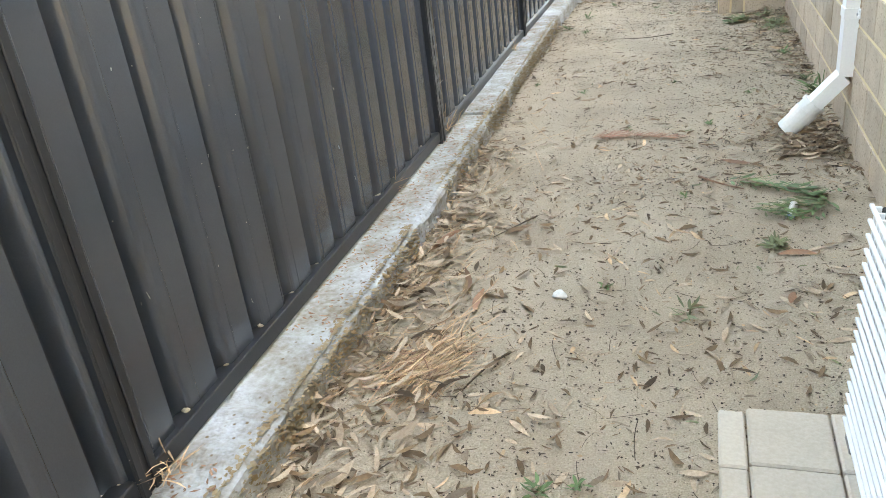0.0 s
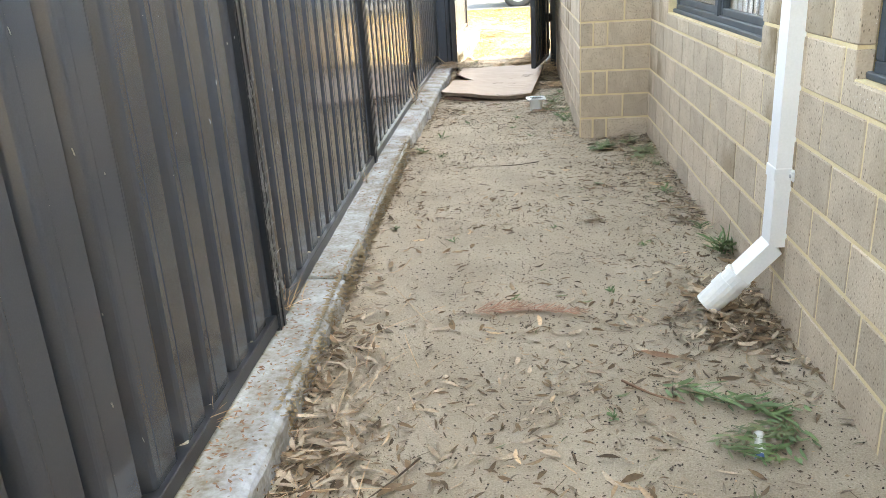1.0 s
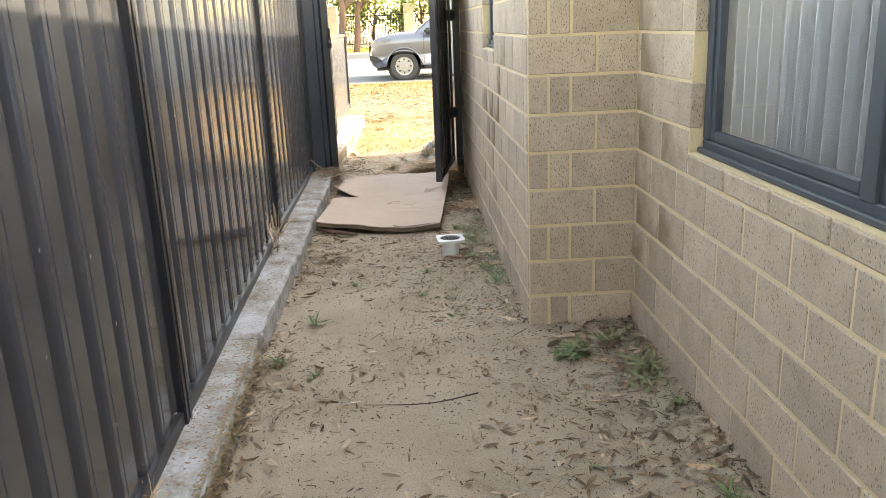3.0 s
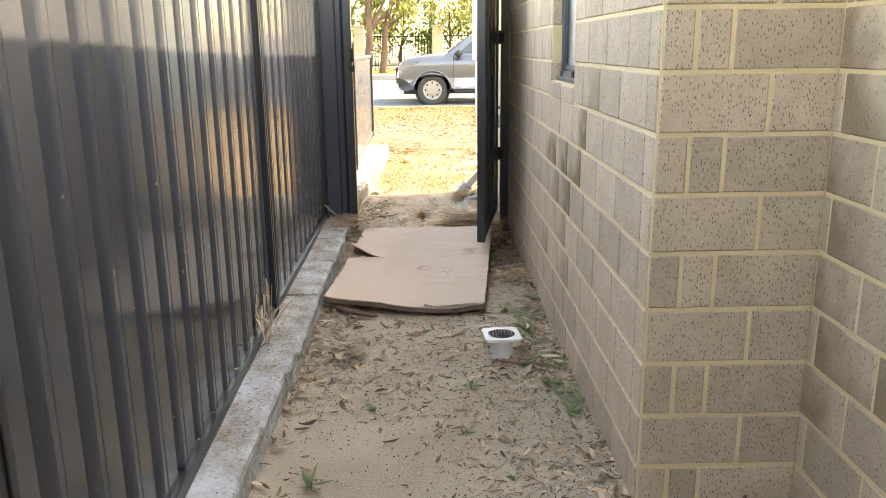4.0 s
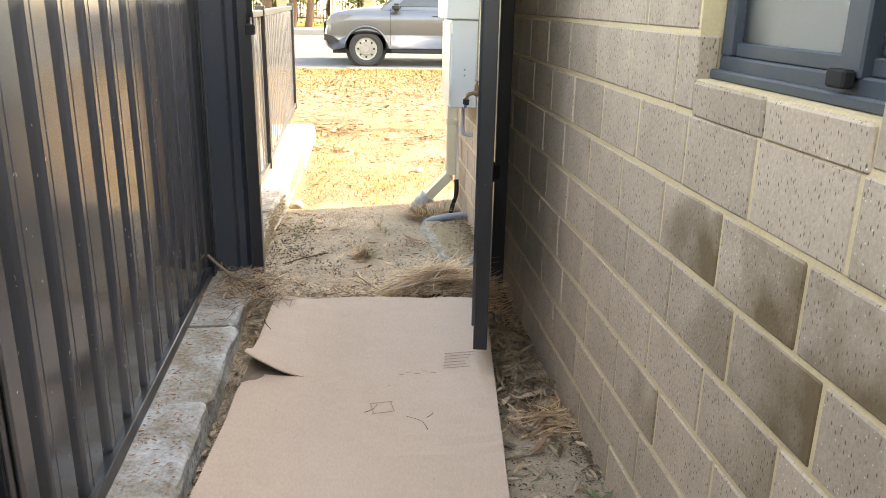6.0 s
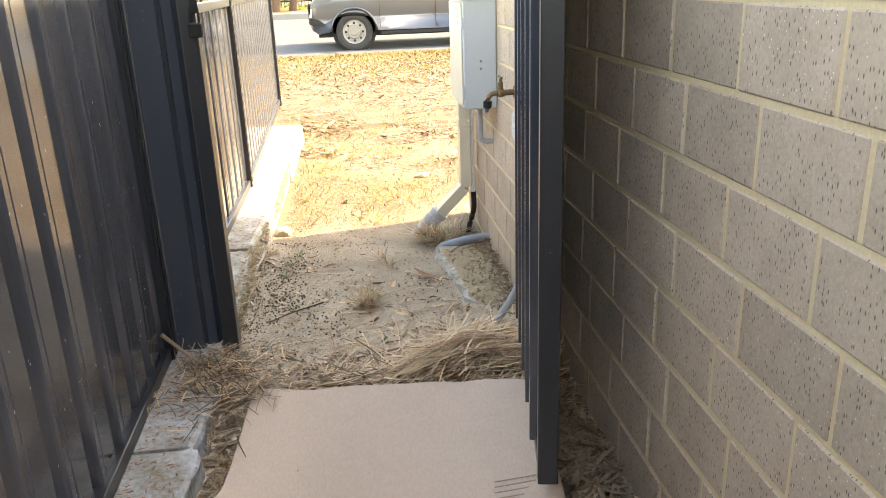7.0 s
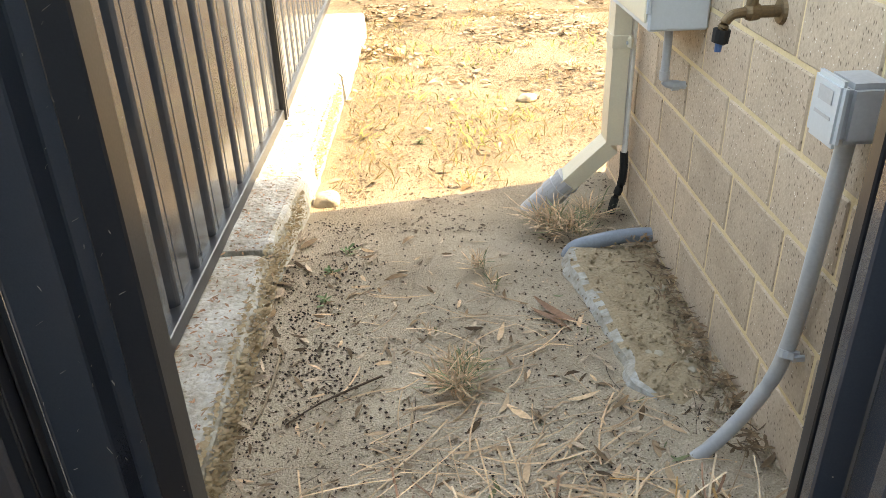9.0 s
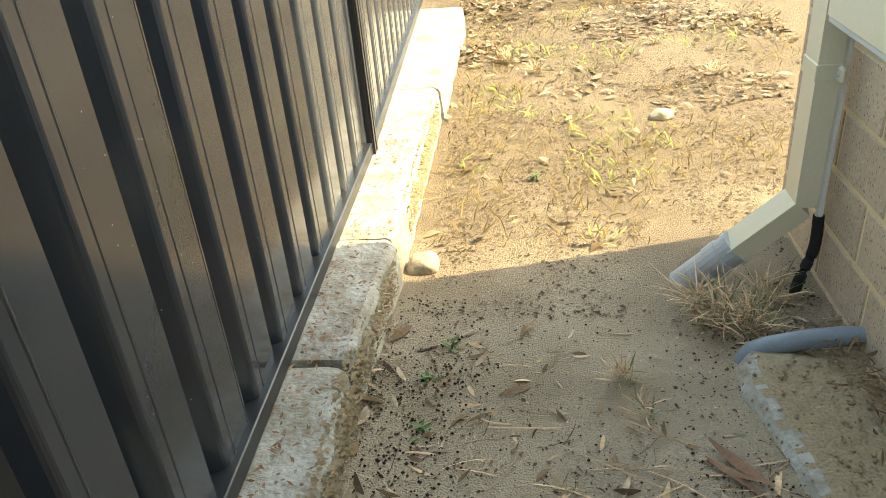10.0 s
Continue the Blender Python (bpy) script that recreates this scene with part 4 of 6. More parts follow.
part("pipe", bm, M_GREYPVC, cd, smooth=True)
bm = B()
tube(bm, [(0.138, 11.607, 0.285), (0.141, 11.612, 0.30)], 0.0215, 12)
box(bm, 0.138, 0.168, 11.588, 11.597, 0.283, 0.30, 0.003)
part("saddle", bm, M_GREYPVC, cd)
cd2 = thing("conduit", "thin white conduit with a black cable end beside the downpipe", "conduit")
bm = B()
tube(bm, [(0.13, 13.004, 0.80), (0.13, 13.004, 0.20)], 0.011, 10)
part("pipe", bm, M_PVC, cd2)
bm = B()
tube(bm, curve_pts([(0.13, 13.004, 0.205), (0.13, 12.999, 0.10), (0.10, 12.989, 0.0), (0.08, 12.984, -0.12)], 5), 0.016, 10)
part("cable_end", bm, M_BLACK, cd2)
st = thing("pipe_stub", "grey plastic pipe stub curving out of the brick wall", "pipe")
bm = B()
tube(bm, curve_pts([(X2 + 0.02, 12.699, 0.012), (0.10, 12.699, 0.014), (-0.004, 12.700, 0.000), (-0.108, 12.696, -0.030), (-0.138, 12.676, -0.10)], 6), 0.026, 14)
part("pipe", bm, M_STUB, st, smooth=True)

# rough concrete splash beside the wall
sv, sf = [], []
SE = ((11.679, 0.02), (11.756, -0.06), (11.813, -0.115), (11.909, -0.10), (12.034, -0.115), (12.178, -0.13), (12.322, -0.15), (12.466, -0.165), (12.562, -0.155), (12.61, -0.1))
ns = 60
for j in range(ns + 1):
    y = 11.775 + 0.97 * j / ns
    xe = lerp(SE, y - 0.1) + 0.012 * hum(y, 0, 14)
    for i in range(15):
        t = i / 14
        x = xe + (X2 + 0.01 - xe) * t
        edge = min(1.0, t * 9, (y - 11.77) * 7, (12.725 - y) * 12)
        z = -0.062 + (0.05 * min(1, max(0, edge)) ** 0.5) + 0.014 * hum(x, y, 9, 2) + 0.009 * hum(x, y, 26, 5) - 0.02 * t
        sv.append((x, y, z + 0.012))
for j in range(ns):
    for i in range(14):
        a = j * 15 + i
        sf.append((a, a + 1, a + 16, a + 15))
slab = raw("footing_slab", sv, sf, M_CONC2)
slab.data.materials.append(M_YARD)
for k, fc in enumerate(slab.data.polygons):
    fc.material_index = 1 if (k % 14) > 1.2 + 1.6 * hum(k // 14, 0, 0.35, 8) else 0
tagged(slab, "rough half-buried concrete spill beside the wall", "concrete", kind="structure")

# ---- small clutter ----
bm = B()
tube(bm, [(0, 0, 0), (0.10, 0, 0)], 0.015, 14, cap=False)
tube(bm, [(0.099, 0, 0), (0.001, 0, 0)], 0.0135, 14, cap=False)
bmesh.ops.transform(bm, matrix=pose(0.383, 3.40, ground_z(0.38, 3.35) + 0.018, 0, 8, -102), verts=bm.verts)
offcut = tagged(part("pipe_offcut", bm, M_SHELL), "short white plastic tube lying on the sand", "pipe offcut")
bm = B()
tube(bm, [(0.092, 0, 0), (0.106, 0, 0)], 0.0158, 14, cap=False)
bmesh.ops.transform(bm, matrix=pose(0.383, 3.40, ground_z(0.38, 3.35) + 0.018, 0, 8, -102), verts=bm.verts)
part("end_ring", bm, M_BLUE, offcut, "blue plastic ring")


def stone(x, y, r, material, label, flat=0.55, seed=1.0):
    bm = B()
    bmesh.ops.create_icosphere(bm, subdivisions=3, radius=r)
    for v in bm.verts:
        v.co *= 1 + 0.35 * noise.noise(v.co / r * 1.1 + Vector((seed, 0, 0)))
        v.co.z *= flat
    bmesh.ops.transform(bm, matrix=pose(x, y, ground_z(x, y) + r * flat * 0.5, 0, 0, seed * 77), verts=bm.verts)
    tagged(part("stone", bm, material, smooth=True), label, "stone")


stone(-0.365, 2.70, 0.024, M_SHELL, "smooth white pebble on the sand", seed=2)
stone(-0.045, 14.453, 0.05, M_LIME, "pale brown rock on the sunlit sand", seed=3)
stone(-1.02, 13.196, 0.055, M_LIME, "broken tan chunk beside the footing", 0.6, seed=5)
rs = random.Random(31)
for i in range(26):
    stone(rs.uniform(-0.05, 0.14), rs.uniform(11.89, 12.658), rs.uniform(0.008, 0.02), M_LIME, "small pale stone on the dirty concrete", 0.6, seed=i)

# ---- dry leaves, twigs, straw ----
def blades(name, spots, material, kind="stuff", label="", category="", width=0.5, curl=0.25, segs=3, taper=True, parent=None):
    """Thin curved leaves or stalks. spots: (x, y, z, yaw, pitch, length, width)."""
    verts, faces = [], []
    r = random.Random(len(spots))
    for x, y, z, yaw, pitch, L, w in spots:
        c, s = math.cos(yaw), math.sin(yaw)
        cu = r.uniform(-curl, curl)
        roll = r.uniform(-0.5, 0.5)
        base = len(verts)
        side = r.uniform(-0.3, 0.3)
        for k in range(segs + 1):
            t = k / segs
            q = (t - 0.5) if pitch == 0 else t
            hw = w * (math.sin(math.pi * (0.06 + 0.88 * t)) if taper else 1) * 0.5
            along = L * q
            lift = L * (cu * (t - 0.5) ** 2 if pitch == 0 else 0) + abs(along) * math.sin(pitch) * (1 - 0.45 * t * (pitch > 0.5))
            along *= math.cos(pitch)
            bend = side * L * (t - 0.5) ** 2
            for sg in (-1, 1):
                px, py = along, sg * hw + bend
                verts.append((x + c * px - s * py, y + s * px + c * py, z + lift + sg * hw * roll + abs(cu) * L * 0.06))
        for k in range(segs):
            a = base + 2 * k
            faces.append((a, a + 1, a + 3, a + 2))
    ob = raw(name, verts, faces, material, parent, smooth=True)
    return tagged(ob, label, category, kind=kind)


rl = random.Random(21)


def lay(n, fx, fy, lmin, lmax, ratio, z=0.003, height=0.0):
    out = []
    for _ in range(n):
        x, y = fx(), fy()
        L = rl.uniform(lmin, lmax) * rl.uniform(0.6, 1.0)
        out.append((x, y, ground_z(x, y) + z + rl.random() * height, rl.uniform(0, 6.283), 0, L, L * ratio * rl.uniform(0.7, 1.3)))
    return out


def wall_x(y):
    return (X2 if y > YC else X1) - 0.01


def alley(n, lmin, lmax, ratio, bias, y0=1.2, y1=12.85, height=0.0, patch=1.1, thresh=-0.05):
    """Litter in patches; bias > 0 gathers it towards the house wall, < 0 towards the footing."""
    out = []
    while len(out) < n:
        y = rl.uniform(y0, y1)
        xa, xb = lerp(KERB_X, y) + 0.01, wall_x(y)
        t = rl.random()
        if bias > 0:
            t = 1 - (1 - t) * rl.random() ** bias
        elif bias < 0:
            t = t * rl.random() ** (-bias)
        x = xa + (xb - xa) * t
        if hum(x, y, patch, 13) < thresh + rl.uniform(-0.25, 0.25):
            continue
        L = rl.uniform(lmin, lmax) * rl.uniform(0.6, 1.0)
        out.append((x, y, ground_z(x, y) + 0.002 + rl.random() * height, rl.uniform(0, 6.283), 0, L, L * ratio * rl.uniform(0.7, 1.3)))
    return out


near_leaf = alley(1500, 0.015, 0.075, 0.22, 0, y1=9.16, thresh=0.05) + alley(2300, 0.015, 0.085, 0.22, 1.8, height=0.012) + alley(1300, 0.02, 0.095, 0.22, -2.2, height=0.02, thresh=-0.3)
near_leaf += alley(1900, 0.012, 0.065, 0.2, 0.5, y0=3.4, y1=7.3, thresh=-0.05, patch=1.7, height=0.008) + alley(380, 0.012, 0.06, 0.2, 0.3, y0=7.3, y1=9.3, thresh=0.0, patch=1.7)
near_leaf += alley(500, 0.03, 0.08, 0.18, -1.6, y0=1.2, y1=3.6, height=0.02, thresh=-0.5) + alley(130, 0.02, 0.06, 0.16, 0, y0=11.314, y1=12.85, thresh=0.1)
for cx, cy, n, s in ((0.60, 5.50, 90, 0.10), (0.50, 4.20, 260, 0.09), (0.55, 6.95, 90, 0.14), (0.05, 10.022, 60, 0.09), (-0.95, 8.75, 110, 0.12), (-0.85, 2.6, 80, 0.12), (-0.9, 3.3, 110, 0.12), (-0.95, 4.0, 90, 0.1), (-0.75, 1.7, 150, 0.2), (0.05, 8.7, 60, 0.12), (0.05, 10.711, 160, 0.12)):
    near_leaf += [q for q in lay(n * 2, lambda: rl.gauss(cx, s), lambda: rl.gauss(cy, s * 1.8), 0.03, 0.11, 0.2, height=0.04) if lerp(KERB_X, q[1]) < q[0] < wall_x(q[1])]
blades("brown_leaves", near_leaf[::2], M_MULCH, label="scattered dark brown dry leaves on sand", category="leaf litter", curl=0.6)
near_leaf = near_leaf[1::2]
blades("leaf_litter", near_leaf, M_LEAF, label="scattered dry tan gum leaves on the sand", category="leaf litter", curl=0.5)
crumbs = alley(12500, 0.004, 0.018, 0.5, 0, patch=0.9, thresh=-0.1, y1=11.3) + alley(4200, 0.005, 0.018, 0.4, 1.2) + alley(3800, 0.005, 0.018, 0.4, -1.6) + alley(800, 0.005, 0.016, 0.6, 0, y0=11.3, y1=13.4, thresh=0.2, patch=2.6, height=0.006) + alley(600, 0.006, 0.018, 0.6, -1.5, y0=11.3, y1=13.0, thresh=0.1, patch=3, height=0.008)
blades("debris_crumbs", crumbs, M_TWIG, label="fine dark leaf crumbs and grit on sand", category="debris", segs=2)
tw = alley(1300, 0.02, 0.14, 0.018, 0, thresh=-0.2) + alley(320, 0.03, 0.16, 0.02, 1.5)
blades("twigs", tw, M_TWIG, label="thin dark twigs strewn over the sand", category="twigs", curl=0.35, segs=4, taper=False)
pale = alley(360, 0.04, 0.10, 0.17, 0, thresh=-0.2) + alley(120, 0.05, 0.10, 0.2, 1.5)
blades("pale_leaves", pale, M_STRAW, label="pale yellowed dry leaves on sand", category="leaves", curl=0.5)
bits = alley(2600, 0.006, 0.016, 0.5, 0, thresh=-0.4)
blades("wood_chips", bits, M_STRAW, label="pale wood chips and husks in the sand", category="wood chips", segs=2)
gl = alley(260, 0.03, 0.07, 0.16, 0.8, thresh=-0.1) + [q for q in lay(90, lambda: rl.gauss(0.0, 0.13), lambda: rl.gauss(9.1, 0.4), 0.03, 0.07, 0.18) if q[0] < 0.15]
blades("green_leaves", gl, M_WILT, label="fallen dull green leaves on the sand", category="leaves", curl=0.5)
# dark seed husks: small faceted grains
def grains(name, spots, material, label, category):
    verts, faces = [], []
    for x, y, z, r in spots:
        b = len(verts)
        q = r * rl.uniform(0.7, 1.4)
        verts += [(x + r, y, z), (x, y + q, z), (x - r, y, z), (x, y - q, z), (x, y, z + r), (x, y, z - r)]
        faces += [(b + i, b + (i + 1) % 4, b + 4) for i in range(4)] + [(b + (i + 1) % 4, b + i, b + 5) for i in range(4)]
    tagged(raw(name, verts, faces, material, smooth=True), label, category, kind="stuff")


gr = [(q[0], q[1], q[2] + 0.001, rl.uniform(0.0018, 0.0042)) for q in alley(1900, 0.02, 0.03, 1, 0, patch=1.3, thresh=0.0, y1=9.2) + alley(1300, 0.02, 0.03, 1, 0.8, y0=3, y1=9)]
gr += [(q[0], q[1], q[2] + 0.002, rl.uniform(0.002, 0.0045)) for q in alley(220, 0.02, 0.03, 1, 0, y0=11.35, y1=13.2, patch=2.2, thresh=0.32) + alley(520, 0.02, 0.03, 1, -1.6, y0=11.35, y1=13.0, patch=2.6, thresh=0.25)]
grains("seed_husks", gr, M_HUSK, "tiny dark seed husks scattered on the sand", "seed husks")
cl = []
for _ in range(420):
    y = rl.uniform(11.85, 12.68)
    x = rl.uniform(lerp(SE, y - 0.1) + 0.03, X2 - 0.01)
    cl.append((x, y, rl.uniform(-0.012, 0.0), rl.uniform(0.002, 0.007)))
grains("soil_clods", cl, M_YARD, "small brown soil clods on the concrete spill", "soil")
hc = []
for cx, cy, n in ((-0.98, 12.35, 160), (-0.93, 12.0, 120), (-0.86, 12.62, 90), (-0.72, 11.75, 70), (-0.25, 12.2, 50)):
    for _ in range(n):
        x, y = rl.gauss(cx, 0.06), rl.gauss(cy, 0.11)
        if x > lerp(KERB_X, y) + 0.012:
            hc.append((x, y, ground_z(x, y) + 0.003, rl.uniform(0.002, 0.0055)))
grains("seed_husks", hc, M_HUSK, "clusters of dark seed husks beside the footing", "seed husks")
# dead leaves along the foot of the far wall
wl = [(X2 - 0.02 - abs(rl.gauss(0, 0.045)), rl.uniform(11.6, 12.75), 0.012 + 0.02 * rl.random(), rl.uniform(0, 6.28), 0, rl.uniform(0.02, 0.06), rl.uniform(0.004, 0.010)) for _ in range(260)]
blades("wall_leaves", wl, M_MULCH, label="dark dead leaves gathered along the wall foot", category="leaf litter", curl=0.6)
# footing top grit
kb = []
for _ in range(2600):
    y = rl.uniform(1.3, 14)
    a, b = lerp(FENCE_X, y) + 0.02, lerp(KERB_X, y) - 0.02
    if hum(y, 0, 1.3, 2) > -0.15:
        kb.append((rl.uniform(a, b), y, KT + (0.010 if y < 11.4 else 0.016), rl.uniform(0, 6.28), 0, rl.uniform(0.006, 0.026), rl.uniform(0.004, 0.008)))
blades("footing_debris", kb, M_BARK, label="brown leaf grit lying on the footing", category="debris", segs=2)
lich = []
for _ in range(13000):
    y = rl.uniform(1.2, 7.0) if rl.random() < 0.7 else rl.uniform(11.4, 14.4)
    if hum(y, 0, 1.1, 51) < -0.25:
        continue
    x = lerp(KERB_X, y) + rl.gauss(0.004, 0.016)
    d = x - lerp(KERB_X, y)
    z = KT + 0.006 if d < -0.012 else KT - rl.uniform(0.004, 0.11)
    lich.append((min(x, lerp(KERB_X, y) + 0.006), y, z, rl.uniform(0, 6.28), 0, rl.uniform(0.008, 0.022), rl.uniform(0.006, 0.014)))
blades("footing_lichen", lich, M_RUST, label="rusty brown lichen on the footing edge", category="lichen", segs=2)
# bark strips
bk = []
for x, y, yaw, L in ((-0.98, 9.35, -0.5, 0.24), (-0.04, 8.55, -0.25, 0.28), (-0.08, 8.60, 0.1, 0.22), (-0.55, 8.95, 0.4, 0.12), (-0.33, 8.95, 0.9, 0.16), (0.04, 9.849, 1.2, 0.3), (0.12, 10.108, 0.3, 0.2), (-0.25, 12.255, 2.3, 0.16), (-0.235, 12.293, 2.2, 0.18), (-0.26, 12.274, 2.5, 0.12), (0.36, 3.02, 0.1, 0.12), (-0.68, 2.75, 1.9, 0.16), (-0.62, 2.62, 1.6, 0.14), (0.1, 5.4, 0.2, 0.14), (-0.85, 3.05, 1.2, 0.2), (0.2, 3.9, -0.4, 0.13), (0.32, 2.72, 1.3, 0.07)):
    bk.append((x, y, ground_z(x, y) + 0.012, yaw, 0, L, 0.022))
blades("bark_strips", bk, M_BARK, label="curled reddish bark strips on the sand", category="bark", curl=0.3, segs=6)
# fallen reddish frond
fr = []
for i in range(110):
    t = i / 109
    x, y = -0.46 + 0.43 * t, 4.26 + 0.03 * t + 0.02 * math.sin(t * 5)
    for s_ in (-1, 1):
        fr.append((x, y, ground_z(x, y) + 0.010, s_ * rl.uniform(0.45, 0.95), rl.uniform(0.03, 0.25), rl.uniform(0.05, 0.10) * (1.1 - 0.7 * t), 0.0035))
blades("fallen_frond", fr, M_FROND, kind="", label="dry reddish fern-like frond lying on sand", category="frond", curl=0.3)


def straw_heap(name, n, cx, cy, sx, sy, h, material, label, yaw0=0.0, spread_=1.2, L=(0.12, 0.38), w=0.0035, keep=None, sweep=0.0):
    out = []
    while len(out) < n:
        x, y = rl.gauss(cx, sx), rl.gauss(cy, sy)
        if keep and not keep(x, y):
            continue
        top = h * math.exp(-((x - cx) / (1.6 * sx)) ** 2 - ((y - cy) / (1.6 * sy)) ** 2) * (0.7 + 0.6 * hum(x, y, 4, 6))
        z = ground_z(x, y) + 0.004 + max(0, top) * rl.random() ** 0.6
        out.append((x, y, z, yaw0 + sweep * ((x - cx) + 0.8 * hum(x, y, 3.5, 19)) + rl.gauss(0, spread_), rl.choice((0, 0, 0, 0, 0, 0, 0, rl.uniform(0.02, 0.10))), rl.uniform(*L), w * rl.uniform(0.6, 1.5)))
    return blades(name, out, material, kind="stuff", label=label, category="straw", curl=0.5, segs=5, taper=False)


def mound(name, cx, cy, sx, sy, h, material, label):
    n = 26
    v, f = [], []
    for j in range(n + 1):
        for i in range(n + 1):
            x, y = cx + (i / n - 0.5) * 4.4 * sx, cy + (j / n - 0.5) * 4.4 * sy
            top = h * math.exp(-((x - cx) / (1.5 * sx)) ** 2 - ((y - cy) / (1.5 * sy)) ** 2)
            v.append((x, y, ground_z(x, y) + top * (0.8 + 0.5 * hum(x, y, 6, 6)) + 0.012 * hum(x, y, 16, 2) - 0.02))
    for j in range(n):
        for i in range(n):
            a = j * (n + 1) + i
            f.append((a, a + 1, a + n + 2, a + n + 1))
    tagged(raw(name, v, f, material), label, "straw", kind="stuff")


in_gate = lambda x, y: x < 0.04 and (y < 11.266 or y > 11.391 or x > -1.0)
# dark brown mounds added so gaps between stalks read as deep shade
mound("straw_bed", -0.25, 11.122, 0.24, 0.13, 0.12, M_DUFF, "added dark core for the shade between straws")
mound("straw_bed", -1.0, 11.007, 0.10, 0.13, 0.03, M_BARK, "added dark core for the shade between litter stalks")
straw_heap("straw_heap", 1500, -0.22, 11.122, 0.21, 0.11, 0.21, M_STRAW, "heap of dry golden straw in the gateway", 0.35, 0.45, (0.12, 0.42), 0.0034, keep=in_gate, sweep=-0.6)
straw_heap("straw_heap", 650, -0.24, 11.11, 0.23, 0.11, 0.225, M_PALE, "bleached pale straw lying over the heap", 0.4, 0.55, (0.12, 0.42), 0.0036, keep=in_gate, sweep=-0.6)
straw_heap("straw_heap", 420, -0.25, 11.122, 0.23, 0.13, 0.18, M_BARK, "dark reddish stalks in the straw heap", 0.4, 1.3, (0.08, 0.3), 0.004, keep=in_gate)
straw_heap("straw_heap", 450, -0.3, 11.10, 0.30, 0.12, 0.16, M_MULCH, "dead brown leaves caught in the straw heap", 0.4, 1.6, (0.03, 0.09), 0.013, keep=in_gate)
straw_heap("straw_heap", 420, -0.3, 11.122, 0.26, 0.14, 0.17, M_STRAWG, "grey weathered stalks in the straw heap", 0.4, 1.3, (0.06, 0.3), 0.004, keep=in_gate)
straw_heap("straw_heap", 700, -0.5, 11.103, 0.35, 0.12, 0.07, M_STRAW, "loose dry straw across the gateway", 0.3, 1.0, (0.06, 0.25), keep=in_gate)
straw_heap("straw_heap", 500, -1.17, 11.05, 0.08, 0.16, 0.08, M_MULCH, "dark dead leaves banked in the fence corner", 0.8, 1.6, (0.03, 0.10), 0.012, keep=lambda x, y: x > -1.29 and y < 11.285)
straw_heap("straw_heap", 2200, -1.03, 10.949, 0.13, 0.22, 0.10, M_STRAWG, "grey dry stalks heaped at the fence corner", 0.8, 1.6, (0.04, 0.18), 0.0026, keep=lambda x, y: x > -1.3 and y < 11.285)
straw_heap("straw_heap", 420, -0.10, 11.20, 0.10, 0.09, 0.22, M_GOLD, "orange-gold dry stalks on the heap crown", 0.2, 0.7, (0.08, 0.26), 0.0035, keep=in_gate)
straw_heap("straw_heap", 260, -0.72, 11.02, 0.14, 0.07, 0.06, M_GOLD, "orange-gold dry stalks beside the cardboard", 0.5, 0.8, (0.06, 0.2), 0.0035, keep=in_gate)
straw_heap("straw_heap", 200, -0.99, 10.66, 0.05, 0.12, 0.05, M_GOLD, "orange-gold dry tuft beside the footing", 0.9, 0.8, (0.05, 0.16), 0.003, keep=lambda x, y: x > -1.08)
straw_heap("straw_heap", 420, -0.62, 11.12, 0.26, 0.11, 0.06, M_LEAF, "dry tan leaves strewn through the gateway straw", 0.8, 1.6, (0.03, 0.10), 0.013, keep=in_gate)
straw_heap("straw_heap", 320, -0.62, 11.16, 0.26, 0.12, 0.04, M_MULCH, "dark dead leaves strewn through the gateway straw", 0.8, 1.6, (0.03, 0.09), 0.012, keep=in_gate)
straw_heap("straw_heap", 260, -1.04, 10.9, 0.09, 0.2, 0.09, M_LEAF, "dry tan leaves over the footing corner", 0.8, 1.6, (0.03, 0.10), 0.012, keep=lambda x, y: x > -1.28 and y < 11.285)
straw_heap("straw_heap", 26, -0.52, 10.93, 0.06, 0.06, 0.05, M_PALE, "loose stalks hanging over the cardboard edge", 1.5, 0.3, (0.12, 0.26), 0.0035)
for q in range(3):
    pile = []
    for _ in range(260):
        x, y = rl.gauss(-1.07, 0.11), rl.gauss(11.08, 0.13)
        if -1.30 < x < -0.8 and y < 11.28:
            pile.append((x, y, KT + 0.008 + 0.045 * rl.random() * math.exp(-((x + 1.12) / 0.2) ** 2), rl.gauss(0.6, 1.6), 0, rl.uniform(0.04, 0.16), rl.uniform(0.0018, 0.004)))
    blades("straw_heap", pile, (M_STRAWG, M_STRAW, M_TWIG)[q], label=("grey", "golden", "dark")[q] + " dry stalks piled over the footing corner", category="straw", curl=0.5, segs=5, taper=False)
straw_heap("straw_heap", 700, -1.02, 10.366, 0.04, 0.45, 0.03, M_STRAWG, "dry stalks between footing and cardboard", 1.3, 0.8, (0.04, 0.16), 0.004, keep=lambda x, y: x > -1.10 and y < 11.218)
straw_heap("straw_heap", 900, 0.03, 10.668, 0.06, 0.32, 0.05, M_STRAWG, "grey dry leaves and stalks behind the gate", 1.4, 0.9, (0.05, 0.18), 0.007, keep=lambda x, y: x < 0.155 and y < 11.218)
straw_heap("straw_heap", 220, 0.07, 9.953, 0.06, 0.05, 0.05, M_STRAW, "small tuft of golden straw by the wall", 0.2, 0.8, (0.06, 0.2), keep=lambda x, y: x < 0.155)
straw_heap("straw_heap", 240, -0.68, 2.26, 0.05, 0.08, 0.022, M_STRAW, "clump of pulled dry grass on the sand", 0.95, 0.35, (0.08, 0.24), 0.0025)
